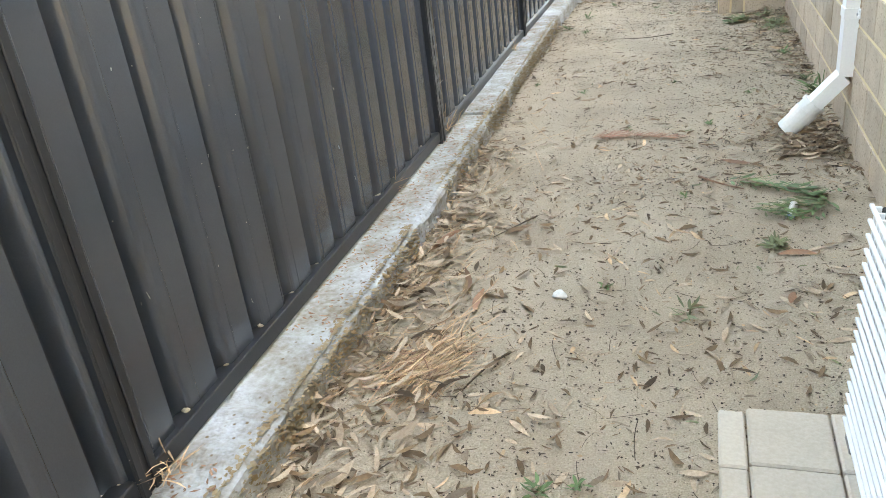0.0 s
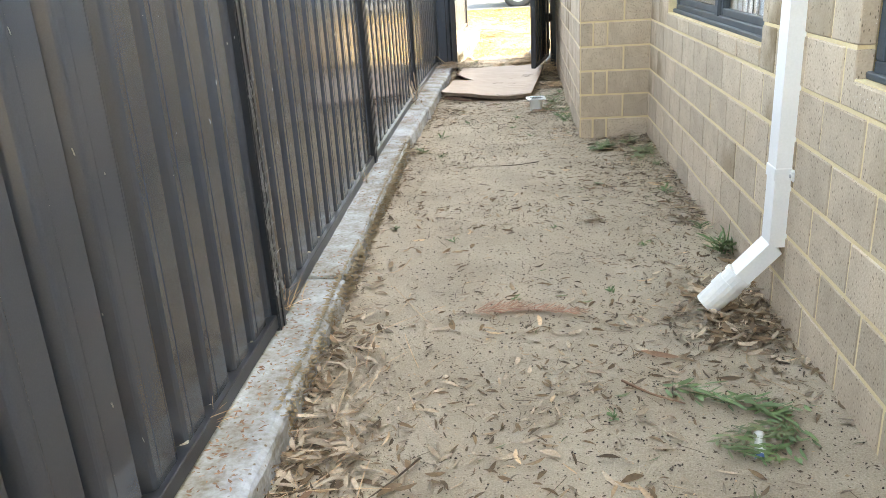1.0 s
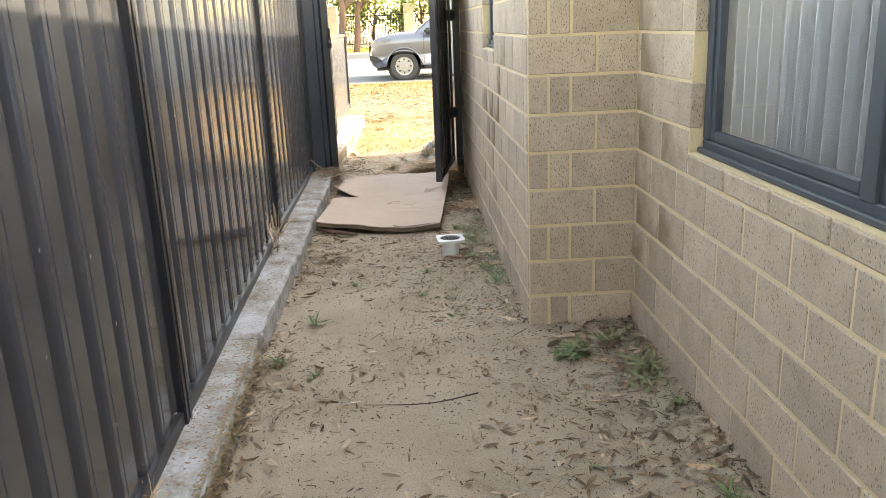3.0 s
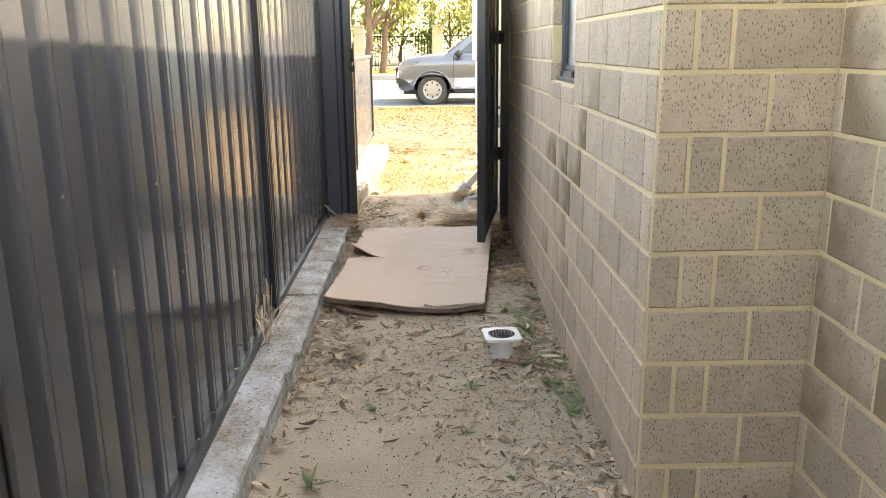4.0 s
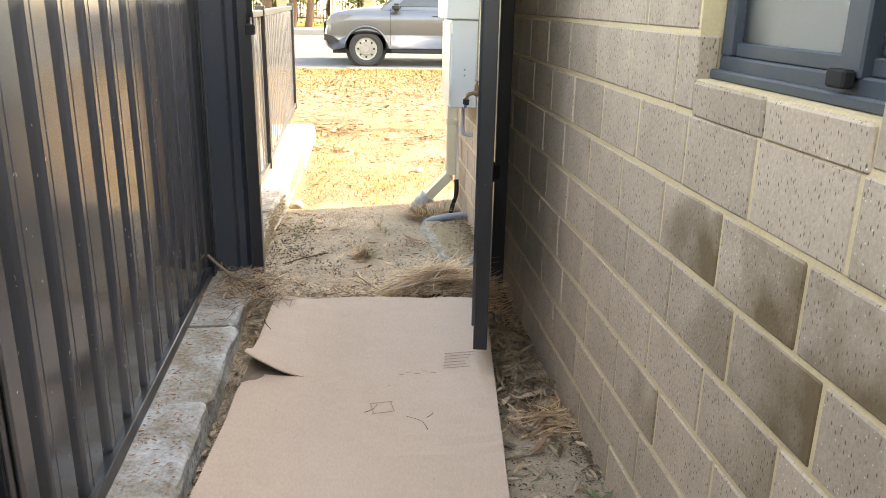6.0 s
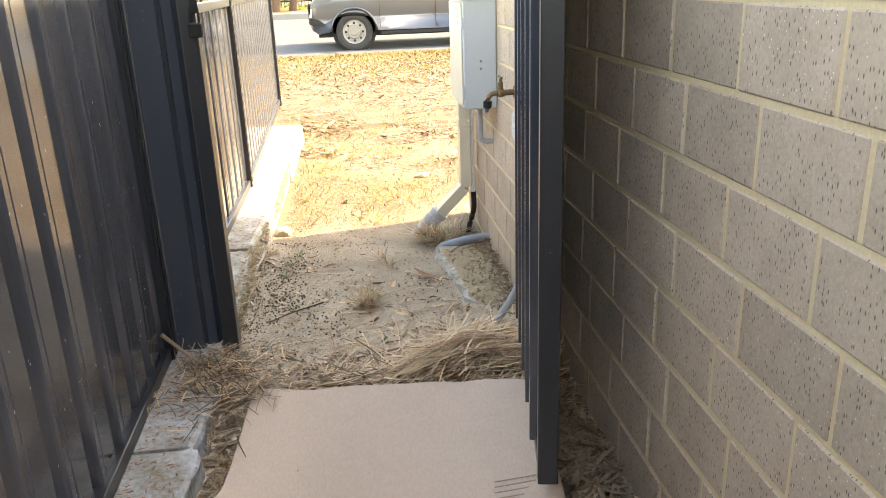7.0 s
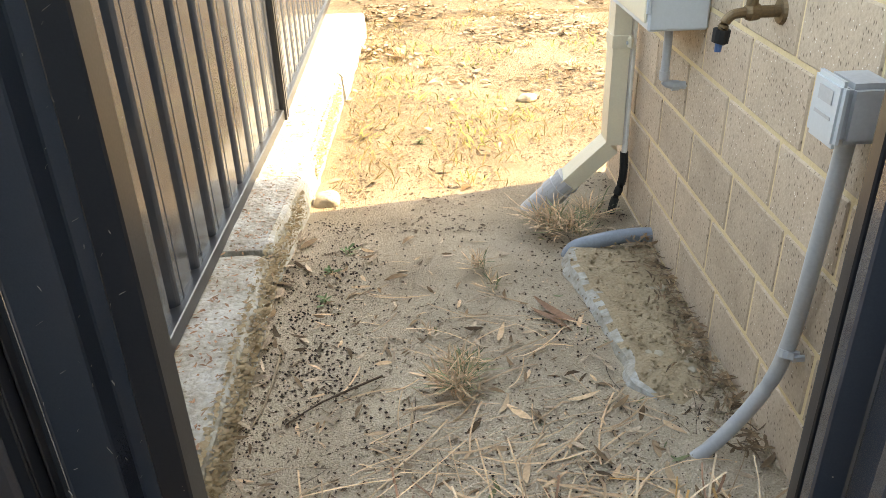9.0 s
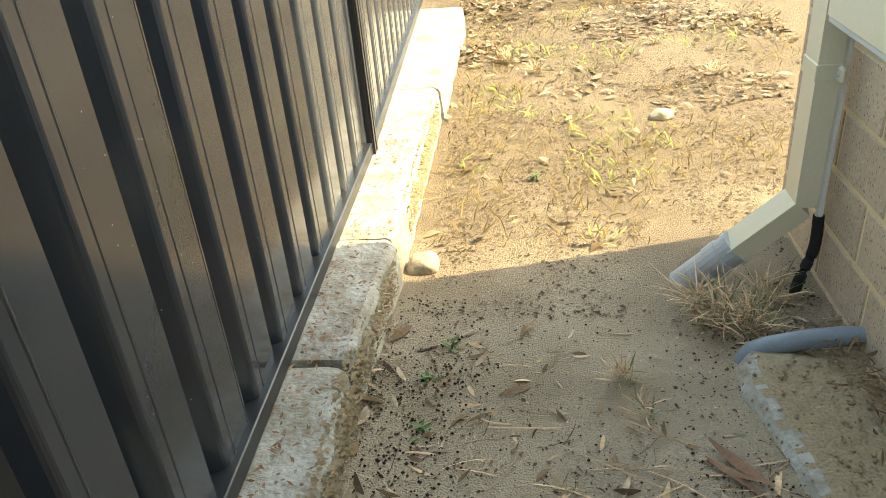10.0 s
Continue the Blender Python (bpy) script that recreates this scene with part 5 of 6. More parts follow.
straw_heap("straw_heap", 90, -0.68, 2.26, 0.05, 0.08, 0.024, M_BARK, "dark roots in the pulled grass clump", 0.95, 0.6, (0.05, 0.16), 0.003)
straw_heap("straw_heap", 170, -0.5, 11.50, 0.35, 0.22, 0.015, M_STRAW, "loose straw stalks on the sand", 0.2, 0.8, (0.08, 0.3), keep=lambda x, y: x < 0.0 and x > -1.0)
straw_heap("straw_heap", 45, -0.5, 12.1, 0.25, 0.3, 0.01, M_STRAW, "a few straw stalks on bare sand", 0.1, 0.5, (0.08, 0.28), keep=lambda x, y: -1.0 < x < -0.1)
straw_heap("straw_heap", 120, -0.85, 3.0, 0.12, 0.7, 0.02, M_STRAW, "loose straw along the footing", 1.3, 0.6, (0.08, 0.4), 0.0025, keep=lambda x, y: x > -1.0)


def stick(pts, r, label, material=M_TWIG):
    bm = B()
    q = curve_pts(pts, 5)
    tube(bm, q, [0.62 * r * (1 - 0.6 * i / len(q)) for i in range(len(q))], 7)
    tagged(part("stick", bm, material, smooth=True), label, "stick")


G = ground_z
stick([(-1.29, 11.218, 0.24), (-1.2, 11.18, 0.17), (-1.1, 11.141, 0.11), (-1.0, 11.084, 0.05)], 0.013, "grey forked stick leaning in the straw", M_STRAWG)
stick([(-1.2, 11.18, 0.17), (-1.16, 11.122, 0.12), (-1.15, 11.026, 0.08)], 0.008, "grey side branch lying in the straw", M_STRAWG)
stick([(-1.04, 12.082, G(-1.04, 12.082) + 0.03), (-1.05, 11.89, G(-1, 11.89) + 0.012), (-1.09, 11.746, G(-1, 12) + 0.012)], 0.007, "pale stick leaning by the footing", M_STRAWG)
stick([(-0.75, 11.986, G(-.75, 11.986) + 0.02), (-0.9, 11.89, G(-.9, 11.89) + 0.012), (-0.98, 11.813, G(-.98, 11.794) + 0.008)], 0.006, "dark twig on the sand")
stick([(-0.62, 11.333, 0.02), (-0.4, 11.372, 0.03), (-0.2, 11.343, 0.02), (-0.05, 11.372, 0.02)], 0.007, "brown stick across the straw", M_BARK)
stick([(0.52, 4.0, G(.5, 4) + 0.006), (0.47, 3.85, G(.47, 3.85) + 0.006), (0.5, 3.72, G(.5, 3.7) + 0.006), (0.58, 3.62, G(.58, 3.6) + 0.004)], 0.0035, "thin dry stalk on the sand", M_STRAW)
stick([(-0.45, 2.35, G(-.45, 2.35) + 0.01), (-0.5, 2.25, G(-.5, 2.2) + 0.014), (-0.55, 2.12, G(-.55, 2.1) + 0.01)], 0.007, "dark twig lying on the sand")
stick([(-0.55, 3.3, G(-.55, 3.3) + 0.01), (-0.6, 3.2, G(-.6, 3.2) + 0.02), (-0.68, 3.1, G(-.68, 3.1) + 0.01)], 0.006, "dark twig near the footing")
stick([(0.05, 3.72, G(.05, 3.7) + 0.012), (0.13, 3.62, G(.13, 3.6) + 0.016), (0.22, 3.58, G(.2, 3.6) + 0.01)], 0.008, "mossy stick lying on sand", M_BARK)
stick([(-0.15, 6.65, G(-.15, 6.65) + 0.01), (-0.35, 6.6, G(-.35, 6.6) + 0.008), (-0.6, 6.62, G(-.6, 6.6) + 0.01)], 0.005, "long thin twig on the sand")
stick([(-0.97, 10.668, 0.13), (-0.96, 10.625, 0.13), (-0.93, 10.538, 0.14)], 0.005, "twig lying on the cardboard")
for i in range(16):
    x, y = rl.uniform(-0.85, 0.0), rl.uniform(9.849, 10.754)
    p = (x + 0.9) / 0.95
    z = G(x, y) + card_z(min(1, max(0, (x + 1.03) / 0.95)), min(1, max(0, (y - 9.332) / 1.83))) + 0.016
    a, L = rl.uniform(0, 3.1), rl.uniform(0.03, 0.12)
    stick([(x, y, z), (x + L / 2 * math.cos(a), y + L / 2 * math.sin(a), z + 0.002), (x + L * math.cos(a + 0.3), y + L * math.sin(a + 0.3), z)], 0.0018, "thin dark twig on the cardboard")


def weed(x, y, h, n, material, label, spread_=0.8, w=0.010, z=None):
    out = []
    for i in range(n):
        yaw = rl.uniform(0, 6.283)
        r = rl.random()
        q = h * (0.15 + 0.55 * r)
        out.append((x + rl.gauss(0, h * 0.10), y + rl.gauss(0, h * 0.10), (G(x, y) if z is None else z) + q * rl.random() * 0.5, yaw, rl.uniform(0.15, spread_), h * rl.uniform(0.35, 0.8), w * rl.uniform(0.6, 1.3)))
    zz = G(x, y) if z is None else z
    t = thing("weed", label, "weed", (0, 0, 0))
    bm = B()
    tube(bm, [(x, y, zz - 0.01), (x + h * 0.05, y, zz + h * 0.25), (x + h * 0.08, y + h * 0.03, zz + h * (0.7 if spread_ > 0.9 else 0.3))], [w * 0.3, w * 0.25, w * 0.12], 5)
    part("stem", bm, material, t)
    blades("foliage", out, material, kind="stuff", curl=0.2, segs=3, parent=t)
    return t


GW = "small green weed growing in dry sand"
for x, y, h, n in ((-0.225, 2.78, 0.05, 9), (-0.277, 1.825, 0.06, 14), (-0.188, 1.85, 0.05, 9), (0.625, 4.82, 0.20, 46), (-0.98, 7.02, 0.11, 26), (-0.88, 7.5, 0.10, 18), (-0.83, 6.9, 0.07, 12),
                   (0.05, 8.3, 0.08, 22), (0.02, 9.0, 0.09, 26), (-0.05, 9.289, 0.08, 22), (0.08, 8.0, 0.08, 20), (0.11, 9.462, 0.08, 18), (-0.3, 8.3, 0.07, 16), (-0.34, 7.9, 0.06, 12), (-0.2, 7.55, 0.05, 10),
                   (-0.6, 5.1, 0.05, 10), (-0.1, 5.3, 0.05, 10), (-0.92, 5.3, 0.05, 12), (0.55, 5.85, 0.09, 20), (0.6, 5.2, 0.09, 18), (0.3, 5.0, 0.05, 8), (-0.95, 12.61, 0.05, 12), (-0.9, 12.754, 0.07, 14), (-0.63, 13.858, 0.07, 16), (-0.3, 4.4, 0.05, 8), (0.1, 4.45, 0.05, 8), (0.0, 3.5, 0.05, 8), (-0.72, 8.1, 0.06, 10), (-0.5, 9.0, 0.05, 8), (-0.95, 12.418, 0.05, 10)):
    weed(x, y, h, n, M_WEED, GW, 1.1 if h > 0.15 else 0.8, 0.012 if h > 0.15 else 0.009)
WG = "pulled wilted green weed lying on the sand"
for x, y, n, h in ((0.31, 6.97, 50, 0.13), (0.56, 6.78, 50, 0.14), (0.50, 7.05, 40, 0.14), (0.60, 6.45, 20, 0.1), (0.19, 6.08, 14, 0.05), (0.3, 3.07, 40, 0.08), (-0.02, 8.55, 22, 0.1), (0.03, 2.62, 12, 0.1)):
    weed(x, y, h, n, M_WILT, WG, 0.3, 0.011)
def trail(pts, n, L, w, material, label, wide=0.02):
    """A pulled plant lying flat along pts."""
    t = thing("weed", label, "weed", (0, 0, 0))
    q = curve_pts([(x, y, G(x, y) + 0.008) for x, y in pts], 6)
    bm = B()
    tube(bm, q, 0.0025, 5)
    part("stem", bm, material, t)
    out = []
    for _ in range(n):
        k = rl.randrange(len(q) - 1)
        d = q[k + 1] - q[k]
        a = math.atan2(d.y, d.x) + rl.choice((-1, 1)) * rl.uniform(0.2, 1.0)
        out.append((q[k].x + rl.gauss(0, wide), q[k].y + rl.gauss(0, wide), q[k].z + rl.uniform(0, 0.02), a, rl.uniform(0.02, 0.35), rl.uniform(0.5, 1) * L, w * rl.uniform(0.6, 1.3)))
    blades("foliage", out, material, kind="stuff", curl=0.3, parent=t)


trail([(0.21, 3.68), (0.30, 3.62), (0.40, 3.55), (0.50, 3.52)], 90, 0.075, 0.012, M_WEED, WG)
trail([(0.50, 3.56), (0.47, 3.46), (0.43, 3.36), (0.36, 3.30)], 90, 0.07, 0.010, M_WEED, WG, 0.03)
trail([(0.44, 3.42), (0.36, 3.40), (0.30, 3.36)], 50, 0.06, 0.009, M_WILT, WG, 0.025)
trail([(0.22, 6.92), (0.30, 6.98), (0.38, 7.05)], 60, 0.07, 0.010, M_WEED, WG, 0.025)
trail([(0.50, 6.62), (0.56, 6.75), (0.58, 6.95)], 90, 0.07, 0.010, M_WILT, WG, 0.04)
trail([(0.02, 8.75), (0.06, 9.0), (0.05, 9.25)], 80, 0.06, 0.010, M_WILT, WG, 0.04)
trail([(0.10, 8.0), (0.08, 8.3), (0.10, 8.55)], 60, 0.06, 0.010, M_WEED, WG, 0.03)
SG = "tuft of dry grass with green shoots"
for x, y, n, h in ((-0.56, 11.938, 110, 0.17), (-0.54, 12.02, 90, 0.15), (-0.15, 12.869, 90, 0.22), (-0.08, 12.812, 60, 0.2), (-0.2, 12.927, 60, 0.22), (-0.45, 12.61, 36, 0.12), (-0.42, 12.466, 22, 0.1), (0.0, 12.946, 50, 0.2), (-0.62, 12.226, 14, 0.06)):
    weed(x, y, h, n, M_STRAW, SG, 1.2, 0.004)
    weed(x + 0.02, y, h * 0.9, n // 2, M_WILT, SG, 1.2, 0.004)
# dry stalks growing by the fence
weed(-1.22, 8.55, 0.42, 30, M_LEAF, "dead curled brown stalk against the fence", 1.5, 0.012, z=KT)
weed(-1.14, 4.05, 0.22, 30, M_STRAW, "dry grass tuft at the fence post", 1.3, 0.004, z=KT)
weed(-1.13, 3.3, 0.14, 16, M_STRAW, "dry grass tuft at the fence", 1.1, 0.004, z=KT)
weed(-1.17, 5.85, 0.14, 20, M_STRAW, "dry grass tuft on the footing", 1.1, 0.004, z=KT)
weed(-1.22, 6.9, 0.05, 12, M_STRAW, "dry grass tuft on the footing", 1.1, 0.004, z=KT)
weed(-1.07, 1.62, 0.16, 26, M_STRAW, "dry straw at the fence post foot", 0.7, 0.005, z=KT)

# torn web on a fence post
wb = []
for i in range(130):
    z = 0.25 + 0.75 * rl.random() ** 1.3
    wb.append((lerp(FENCE_X, 3.95) + 0.03, 3.915 + rl.gauss(0, 0.016), z, rl.uniform(1.2, 1.9), rl.choice((-1.3, 1.2, 0.6)), rl.uniform(0.01, 0.05), 0.0016))
blades("cobweb", wb, M_WEB, kind="", label="dusty grey cobweb on the fence post", category="cobweb", segs=2, taper=False)

# pale web shreds and flecks stuck on the gate screen, the gate and the fence end
wf = []
for _ in range(70):
    z = 0.12 + 1.1 * rl.random() ** 1.5
    wf.append((rl.uniform(-1.28, -1.06), 11.292, z, rl.uniform(-0.3, 0.3), rl.choice((1.2, -1.2, 0.5, 1.5)), rl.uniform(0.004, 0.016), rl.uniform(0.001, 0.0025)))
for _ in range(90):
    y = rl.uniform(8.9, 11.2)
    wf.append((lerp(FENCE_X, y) + 0.002, y, 0.15 + 1.0 * rl.random(), 1.57 + rl.uniform(-0.2, 0.2), rl.choice((1.2, -1.2, 1.5)), rl.uniform(0.004, 0.014), rl.uniform(0.001, 0.002)))
for _ in range(60):
    y = rl.uniform(1.7, 8.8)
    wf.append((lerp(FENCE_X, y) + 0.002, y, 0.2 + 1.1 * rl.random(), 1.57, rl.choice((1.3, -1.3, 1.5)), rl.uniform(0.006, 0.022), rl.uniform(0.001, 0.003)))
blades("web_shreds", wf, M_WEB, label="pale web shreds and flecks on the steel", category="cobweb", segs=2, taper=False)

# ---- front yard litter and grass ----
fy, fp = [], []
for _ in range(24000):
    y = 13.3 + 9.9 * rl.random() ** 0.9
    x = rl.uniform(-1.3, 0.9) if y < 17 else rl.uniform(-3.2, 3.0)
    thick = (y - 15.0) / 3.0 + 1.5 * hum(x, y, 1.6, 3)
    if rl.random() > min(1.0, max(0.025, thick)) or (x > X2 - 0.05 and y < YEND + 0.2):
        continue
    if x < lerp(FENCE_X, y) + 0.24 and y < 17:
        continue
    L = rl.uniform(0.02, 0.08)
    (fy if rl.random() < 0.45 else fp).append((x, y, G(x, y) + (0.004 if y < 16.2 else 0.026) + 0.02 * rl.random(), rl.uniform(0, 6.28), 0, L, L * rl.uniform(0.22, 0.42)))
blades("leaf_mulch", fy, M_YLEAF, label="dry brown leaf litter on the front yard", category="leaf litter", curl=0.9)
blades("pale_mulch", fp, M_YPALE, label="pale leaf litter on the front yard, colour dimmed for the sun", category="leaf litter", curl=0.9)
cr = []
for _ in range(22000):
    y = rl.uniform(12.9, 17.5)
    x = rl.uniform(-1.0, 0.6)
    if (x > X2 - 0.03 and y < YEND + 0.2) or hum(x, y, 2.4, 31) < rl.uniform(-0.3, 0.2):
        continue
    L = rl.uniform(0.005, 0.020)
    cr.append((x, y, G(x, y) + 0.004, rl.uniform(0, 6.28), 0, L, L * 0.5))
blades("yard_crumbs", cr, M_TWIG, label="dark leaf crumbs on sunlit sand", category="debris", segs=2)
fg = []
for _ in range(11000):
    y = 24.6 - 5.0 * rl.random() ** 1.5
    x = rl.uniform(-4.0, 3.5)
    fg.append((x, y, G(x, y), rl.uniform(0, 6.28), rl.uniform(0.4, 1.3), rl.uniform(0.05, 0.16), 0.014))
for _ in range(9000):
    y = rl.uniform(13.3, 20.5)
    x = rl.uniform(-1.02, 0.9)
    if (hum(x, y, 1.6, 17) < 0.12 and not (x < -0.72 and y < 16.5)) or (x > 0.1 and y < YEND + 0.2):
        continue
    fg.append((x, y, G(x, y), rl.uniform(0, 6.28), rl.uniform(0.2, 1.2), rl.uniform(0.03, 0.12), 0.005))
blades("dry_grass", fg, M_GRASS, label="short dry yellow grass on the front verge", category="grass")
fg = []
for _ in range(6500):
    y = rl.uniform(13.3, 17.5)
    x = rl.uniform(-0.95, 0.6)
    if hum(x, y, 1.9, 23) > 0.22 and not (x > 0.1 and y < YEND + 0.2):
        fg.append((x, y, G(x, y), rl.uniform(0, 6.28), rl.uniform(0.3, 1.3), rl.uniform(0.03, 0.10), 0.0055))
blades("green_grass", fg[::2], M_LAWN, label="sparse green grass shoots in sunlit sand", category="grass")
for cx, cy, n, h in ((-0.75, 15.4, 60, 0.16), (-0.6, 15.2, 40, 0.14), (-0.4, 14.9, 40, 0.05), (0.3, 15.0, 40, 0.12), (0.1, 15.6, 30, 0.1), (-0.2, 16.6, 40, 0.16)):
    weed(cx, cy, h, n, M_STRAW, "tuft of dry grass in the sunlit yard", 1.2, 0.005)
    weed(cx + 0.03, cy, h * 0.9, n // 2, M_WILT, "tuft of green grass in the sunlit yard", 1.2, 0.005)

# ---- parked utility vehicle ----
def lathe(bm, prof, cy, cx, cz, seg=40):
    """prof: (radius, y); axis along y."""
    rings = []
    for r, y in prof:
        rings.append([bm.verts.new((cx + r * math.cos(2 * math.pi * k / seg), cy + y, cz + r * math.sin(2 * math.pi * k / seg))) for k in range(seg)])
    for a, b in zip(rings, rings[1:]):
        for k in range(seg):
            bm.faces.new((a[k], b[k], b[(k + 1) % seg], a[(k + 1) % seg]))
    return rings


def extrude_profile(bm, pts, y0, y1, taper=0.0, zt=(0.9, 1.9)):
    rows = []
    for y, s in ((y0, 1), (y1, -1)):
        rows.append([bm.verts.new((u, y + s * taper * max(0, (z - zt[0]) / (zt[1] - zt[0])), z)) for u, z in pts])
    n = len(pts)
    f0 = bm.faces.new(rows[0])
    f1 = bm.faces.new(rows[1][::-1])
    for i in range(n):
        bm.faces.new((rows[0][(i + 1) % n], rows[0][i], rows[1][i], rows[1][(i + 1) % n]))
    bmesh.ops.recalc_face_normals(bm, faces=bm.faces)


CZ = -0.02
car = thing("utility_vehicle", "silver utility vehicle parked on the road", "car", (-1.26, 25.7, CZ))
WU, RU, WR = 0.93, 4.15, 0.385


def arch(cu, r=0.47, n=12):
    return [(cu + r * math.cos(a), WR + r * math.sin(a)) for a in [math.radians(8 + 164 * i / n) for i in range(n + 1)]]


low = [(0.16, 0.36), (0.05, 0.44), (0.0, 0.58), (0.01, 0.72), (0.04, 0.86), (0.07, 1.0), (0.14, 1.10), (0.30, 1.17), (0.55, 1.225), (0.90, 1.275), (1.30, 1.315), (1.55, 1.30), (3.55, 1.29), (5.25, 1.29), (5.32, 1.1), (5.3, 0.55), (5.1, 0.46)]
low += arch(RU)[::1] + [(RU - 0.5, 0.40), (WU + 0.52, 0.40)] + arch(WU) + [(WU - 0.5, 0.40)]
bm = B()
# sides roll over into the bonnet and roof line through a few stepped-in outlines
rows = []
for y, cap in ((0.035, 0.70), (0.0, 0.98), (0.012, 1.10), (0.045, 1.20), (0.11, 1.27), (0.22, 1.40), (1.63, 1.40), (1.74, 1.27), (1.805, 1.20), (1.838, 1.10), (1.85, 0.98), (1.815, 0.70)):
    rows.append([bm.verts.new((u + max(0.0, 0.16 - min(y, 1.85 - y)) * max(0.0, 0.35 - u), y, min(z, cap))) for u, z in low])
for a, b in zip(rows, rows[1:]):
    for i in range(len(low)):
        k = (i + 1) % len(low)
        bm.faces.new((a[k], a[i], b[i], b[k]))
bm.faces.new(rows[0])
bm.faces.new(rows[-1][::-1])
bmesh.ops.remove_doubles(bm, verts=bm.verts, dist=0.0005)
bmesh.ops.recalc_face_normals(bm, faces=bm.faces)
part("body", bm, M_CAR, car, smooth=True)
for cu in (WU, RU):
    bm = B()
    q = [(cu + 0.485 * math.cos(a), -0.006, WR + 0.485 * math.sin(a)) for a in [math.radians(2 + 176 * i / 16) for i in range(17)]]
    tube(bm, q, 0.022, 8)
    part("wheel_arch_lip", bm, M_CAR, car, smooth=True)
bm = B()
extrude_profile(bm, [(1.22, 1.20), (1.30, 1.29), (1.92, 1.74), (2.15, 1.83), (2.6, 1.87), (3.5, 1.84), (3.75, 1.73), (3.95, 1.20)], 0.06, 1.79, 0.15, (1.28, 1.87))
bmesh.ops.bevel(bm, geom=list(bm.edges), offset=0.025, segments=2, affect="EDGES")
part("cabin", bm, M_CAR, car)
for nm, pts in (("side_window", [(1.62, 1.315), (2.05, 1.67), (2.18, 1.73), (2.62, 1.75), (2.62, 1.315)]), ("side_window", [(2.70, 1.315), (2.70, 1.75), (3.5, 1.73), (3.66, 1.62), (3.78, 1.315)])):
    bm = B()
    extrude_profile(bm, pts, 0.052, 0.075, 0.0)
    for v in bm.verts:
        v.co.y += 0.15 * (v.co.z - 1.28) / 0.59
    part(nm, bm, M_CARGLASS, car)
bm = B()
vs = [bm.verts.new(p) for p in ((1.335, 0.16, 1.345), (1.87, 0.24, 1.722), (1.87, 1.61, 1.722), (1.335, 1.69, 1.345), (1.36, 0.16, 1.325), (1.895, 0.24, 1.702), (1.895, 1.61, 1.702), (1.36, 1.69, 1.325))]
for q in ((0, 1, 2, 3), (4, 7, 6, 5), (0, 4, 5, 1), (1, 5, 6, 2), (2, 6, 7, 3), (3, 7, 4, 0)):
    bm.faces.new([vs[i] for i in q])
part("windscreen", bm, M_CARGLASS, car)
for cu in (WU, RU):
    for side in (0, 1):
        cy = 0.03 if side == 0 else 1.60
        bm = B()
        lathe(bm, ((0.24, 0.03), (0.30, 0.0), (0.36, 0.005), (WR, 0.03), (WR, 0.20), (0.36, 0.22), (0.24, 0.22)), cy, cu, WR)
        w_ = part("wheel", bm, M_TYRE, car)
        bm = B()
        lathe(bm, ((0.245, 0.025), (0.225, 0.03), (0.215, 0.06), (0.15, 0.055), (0.13, 0.03), (0.085, 0.03), (0.075, 0.01), (0.0, 0.008)), cy, cu, WR)
        part("rim", bm, M_RIM, w_)
        # black discs stand in for the shade inside the rim holes
        bm = B()
        for k in range(8):
            a = 2 * math.pi * k / 8
            tube(bm, [(cu + 0.178 * math.cos(a), cy + 0.060, WR + 0.178 * math.sin(a)), (cu + 0.178 * math.cos(a), cy + 0.052, WR + 0.178 * math.sin(a))], 0.024, 10)
        part("rim_shade_disc", bm, M_BLACK, w_)
    bm = B()
    lathe(bm, ((0.46, 0.12), (0.02, 0.12)), 0.0, cu, WR + 0.01)
    box(bm, cu - 0.44, cu + 0.44, 0.12, 1.7, WR - 0.02, WR + 0.45)
    part("wheel_well", bm, M_BLACK, car)
bm = B()
extrude_profile(bm, [(0.05, 0.88), (0.07, 0.99), (0.16, 1.06), (0.45, 1.11), (0.66, 1.115), (0.50, 1.03), (0.28, 0.93)], -0.004, 0.06)
part("headlamp", bm, M_LAMP, car)
bm = B()
extrude_profile(bm, [(0.0, 0.58), (0.02, 0.70), (0.20, 0.66), (0.34, 0.56), (0.12, 0.53)], -0.004, 0.04)
part("fog_lamp_recess", bm, M_BLACK, car)
bm = B()
box(bm, -0.012, 0.02, 0.35, 1.5, 0.62, 0.95, 0.02)
part("grille", bm, M_BLACK, car)
bm = B()
box(bm, 1.50, 1.70, -0.22, -0.02, 1.21, 1.37, 0.05, seg=3)
box(bm, 1.58, 1.66, -0.04, 0.06, 1.25, 1.30, 0.01)
part("mirror", bm, M_BLACK, car)
for u0, u1 in ((1.475, 1.483), (2.655, 2.663)):
    bm = B()
    box(bm, u0, u1, -0.003, 0.02, 0.46, 1.26)
    part("door_seam", bm, M_BLACK, car)
bm = B()
box(bm, 2.40, 2.60, -0.03, 0.0, 1.10, 1.14, 0.012)
part("door_handle", bm, M_CAR, car)
bm = B()
box(bm, WU + 0.55, RU - 0.55, 0.01, 0.08, 0.30, 0.40, 0.02)
part("side_step", bm, M_BLACK, car)
bm = B()
box(bm, 0.18, 5.1, 0.25, 1.6, 0.28, 0.55)
part("chassis", bm, M_BLACK, car)

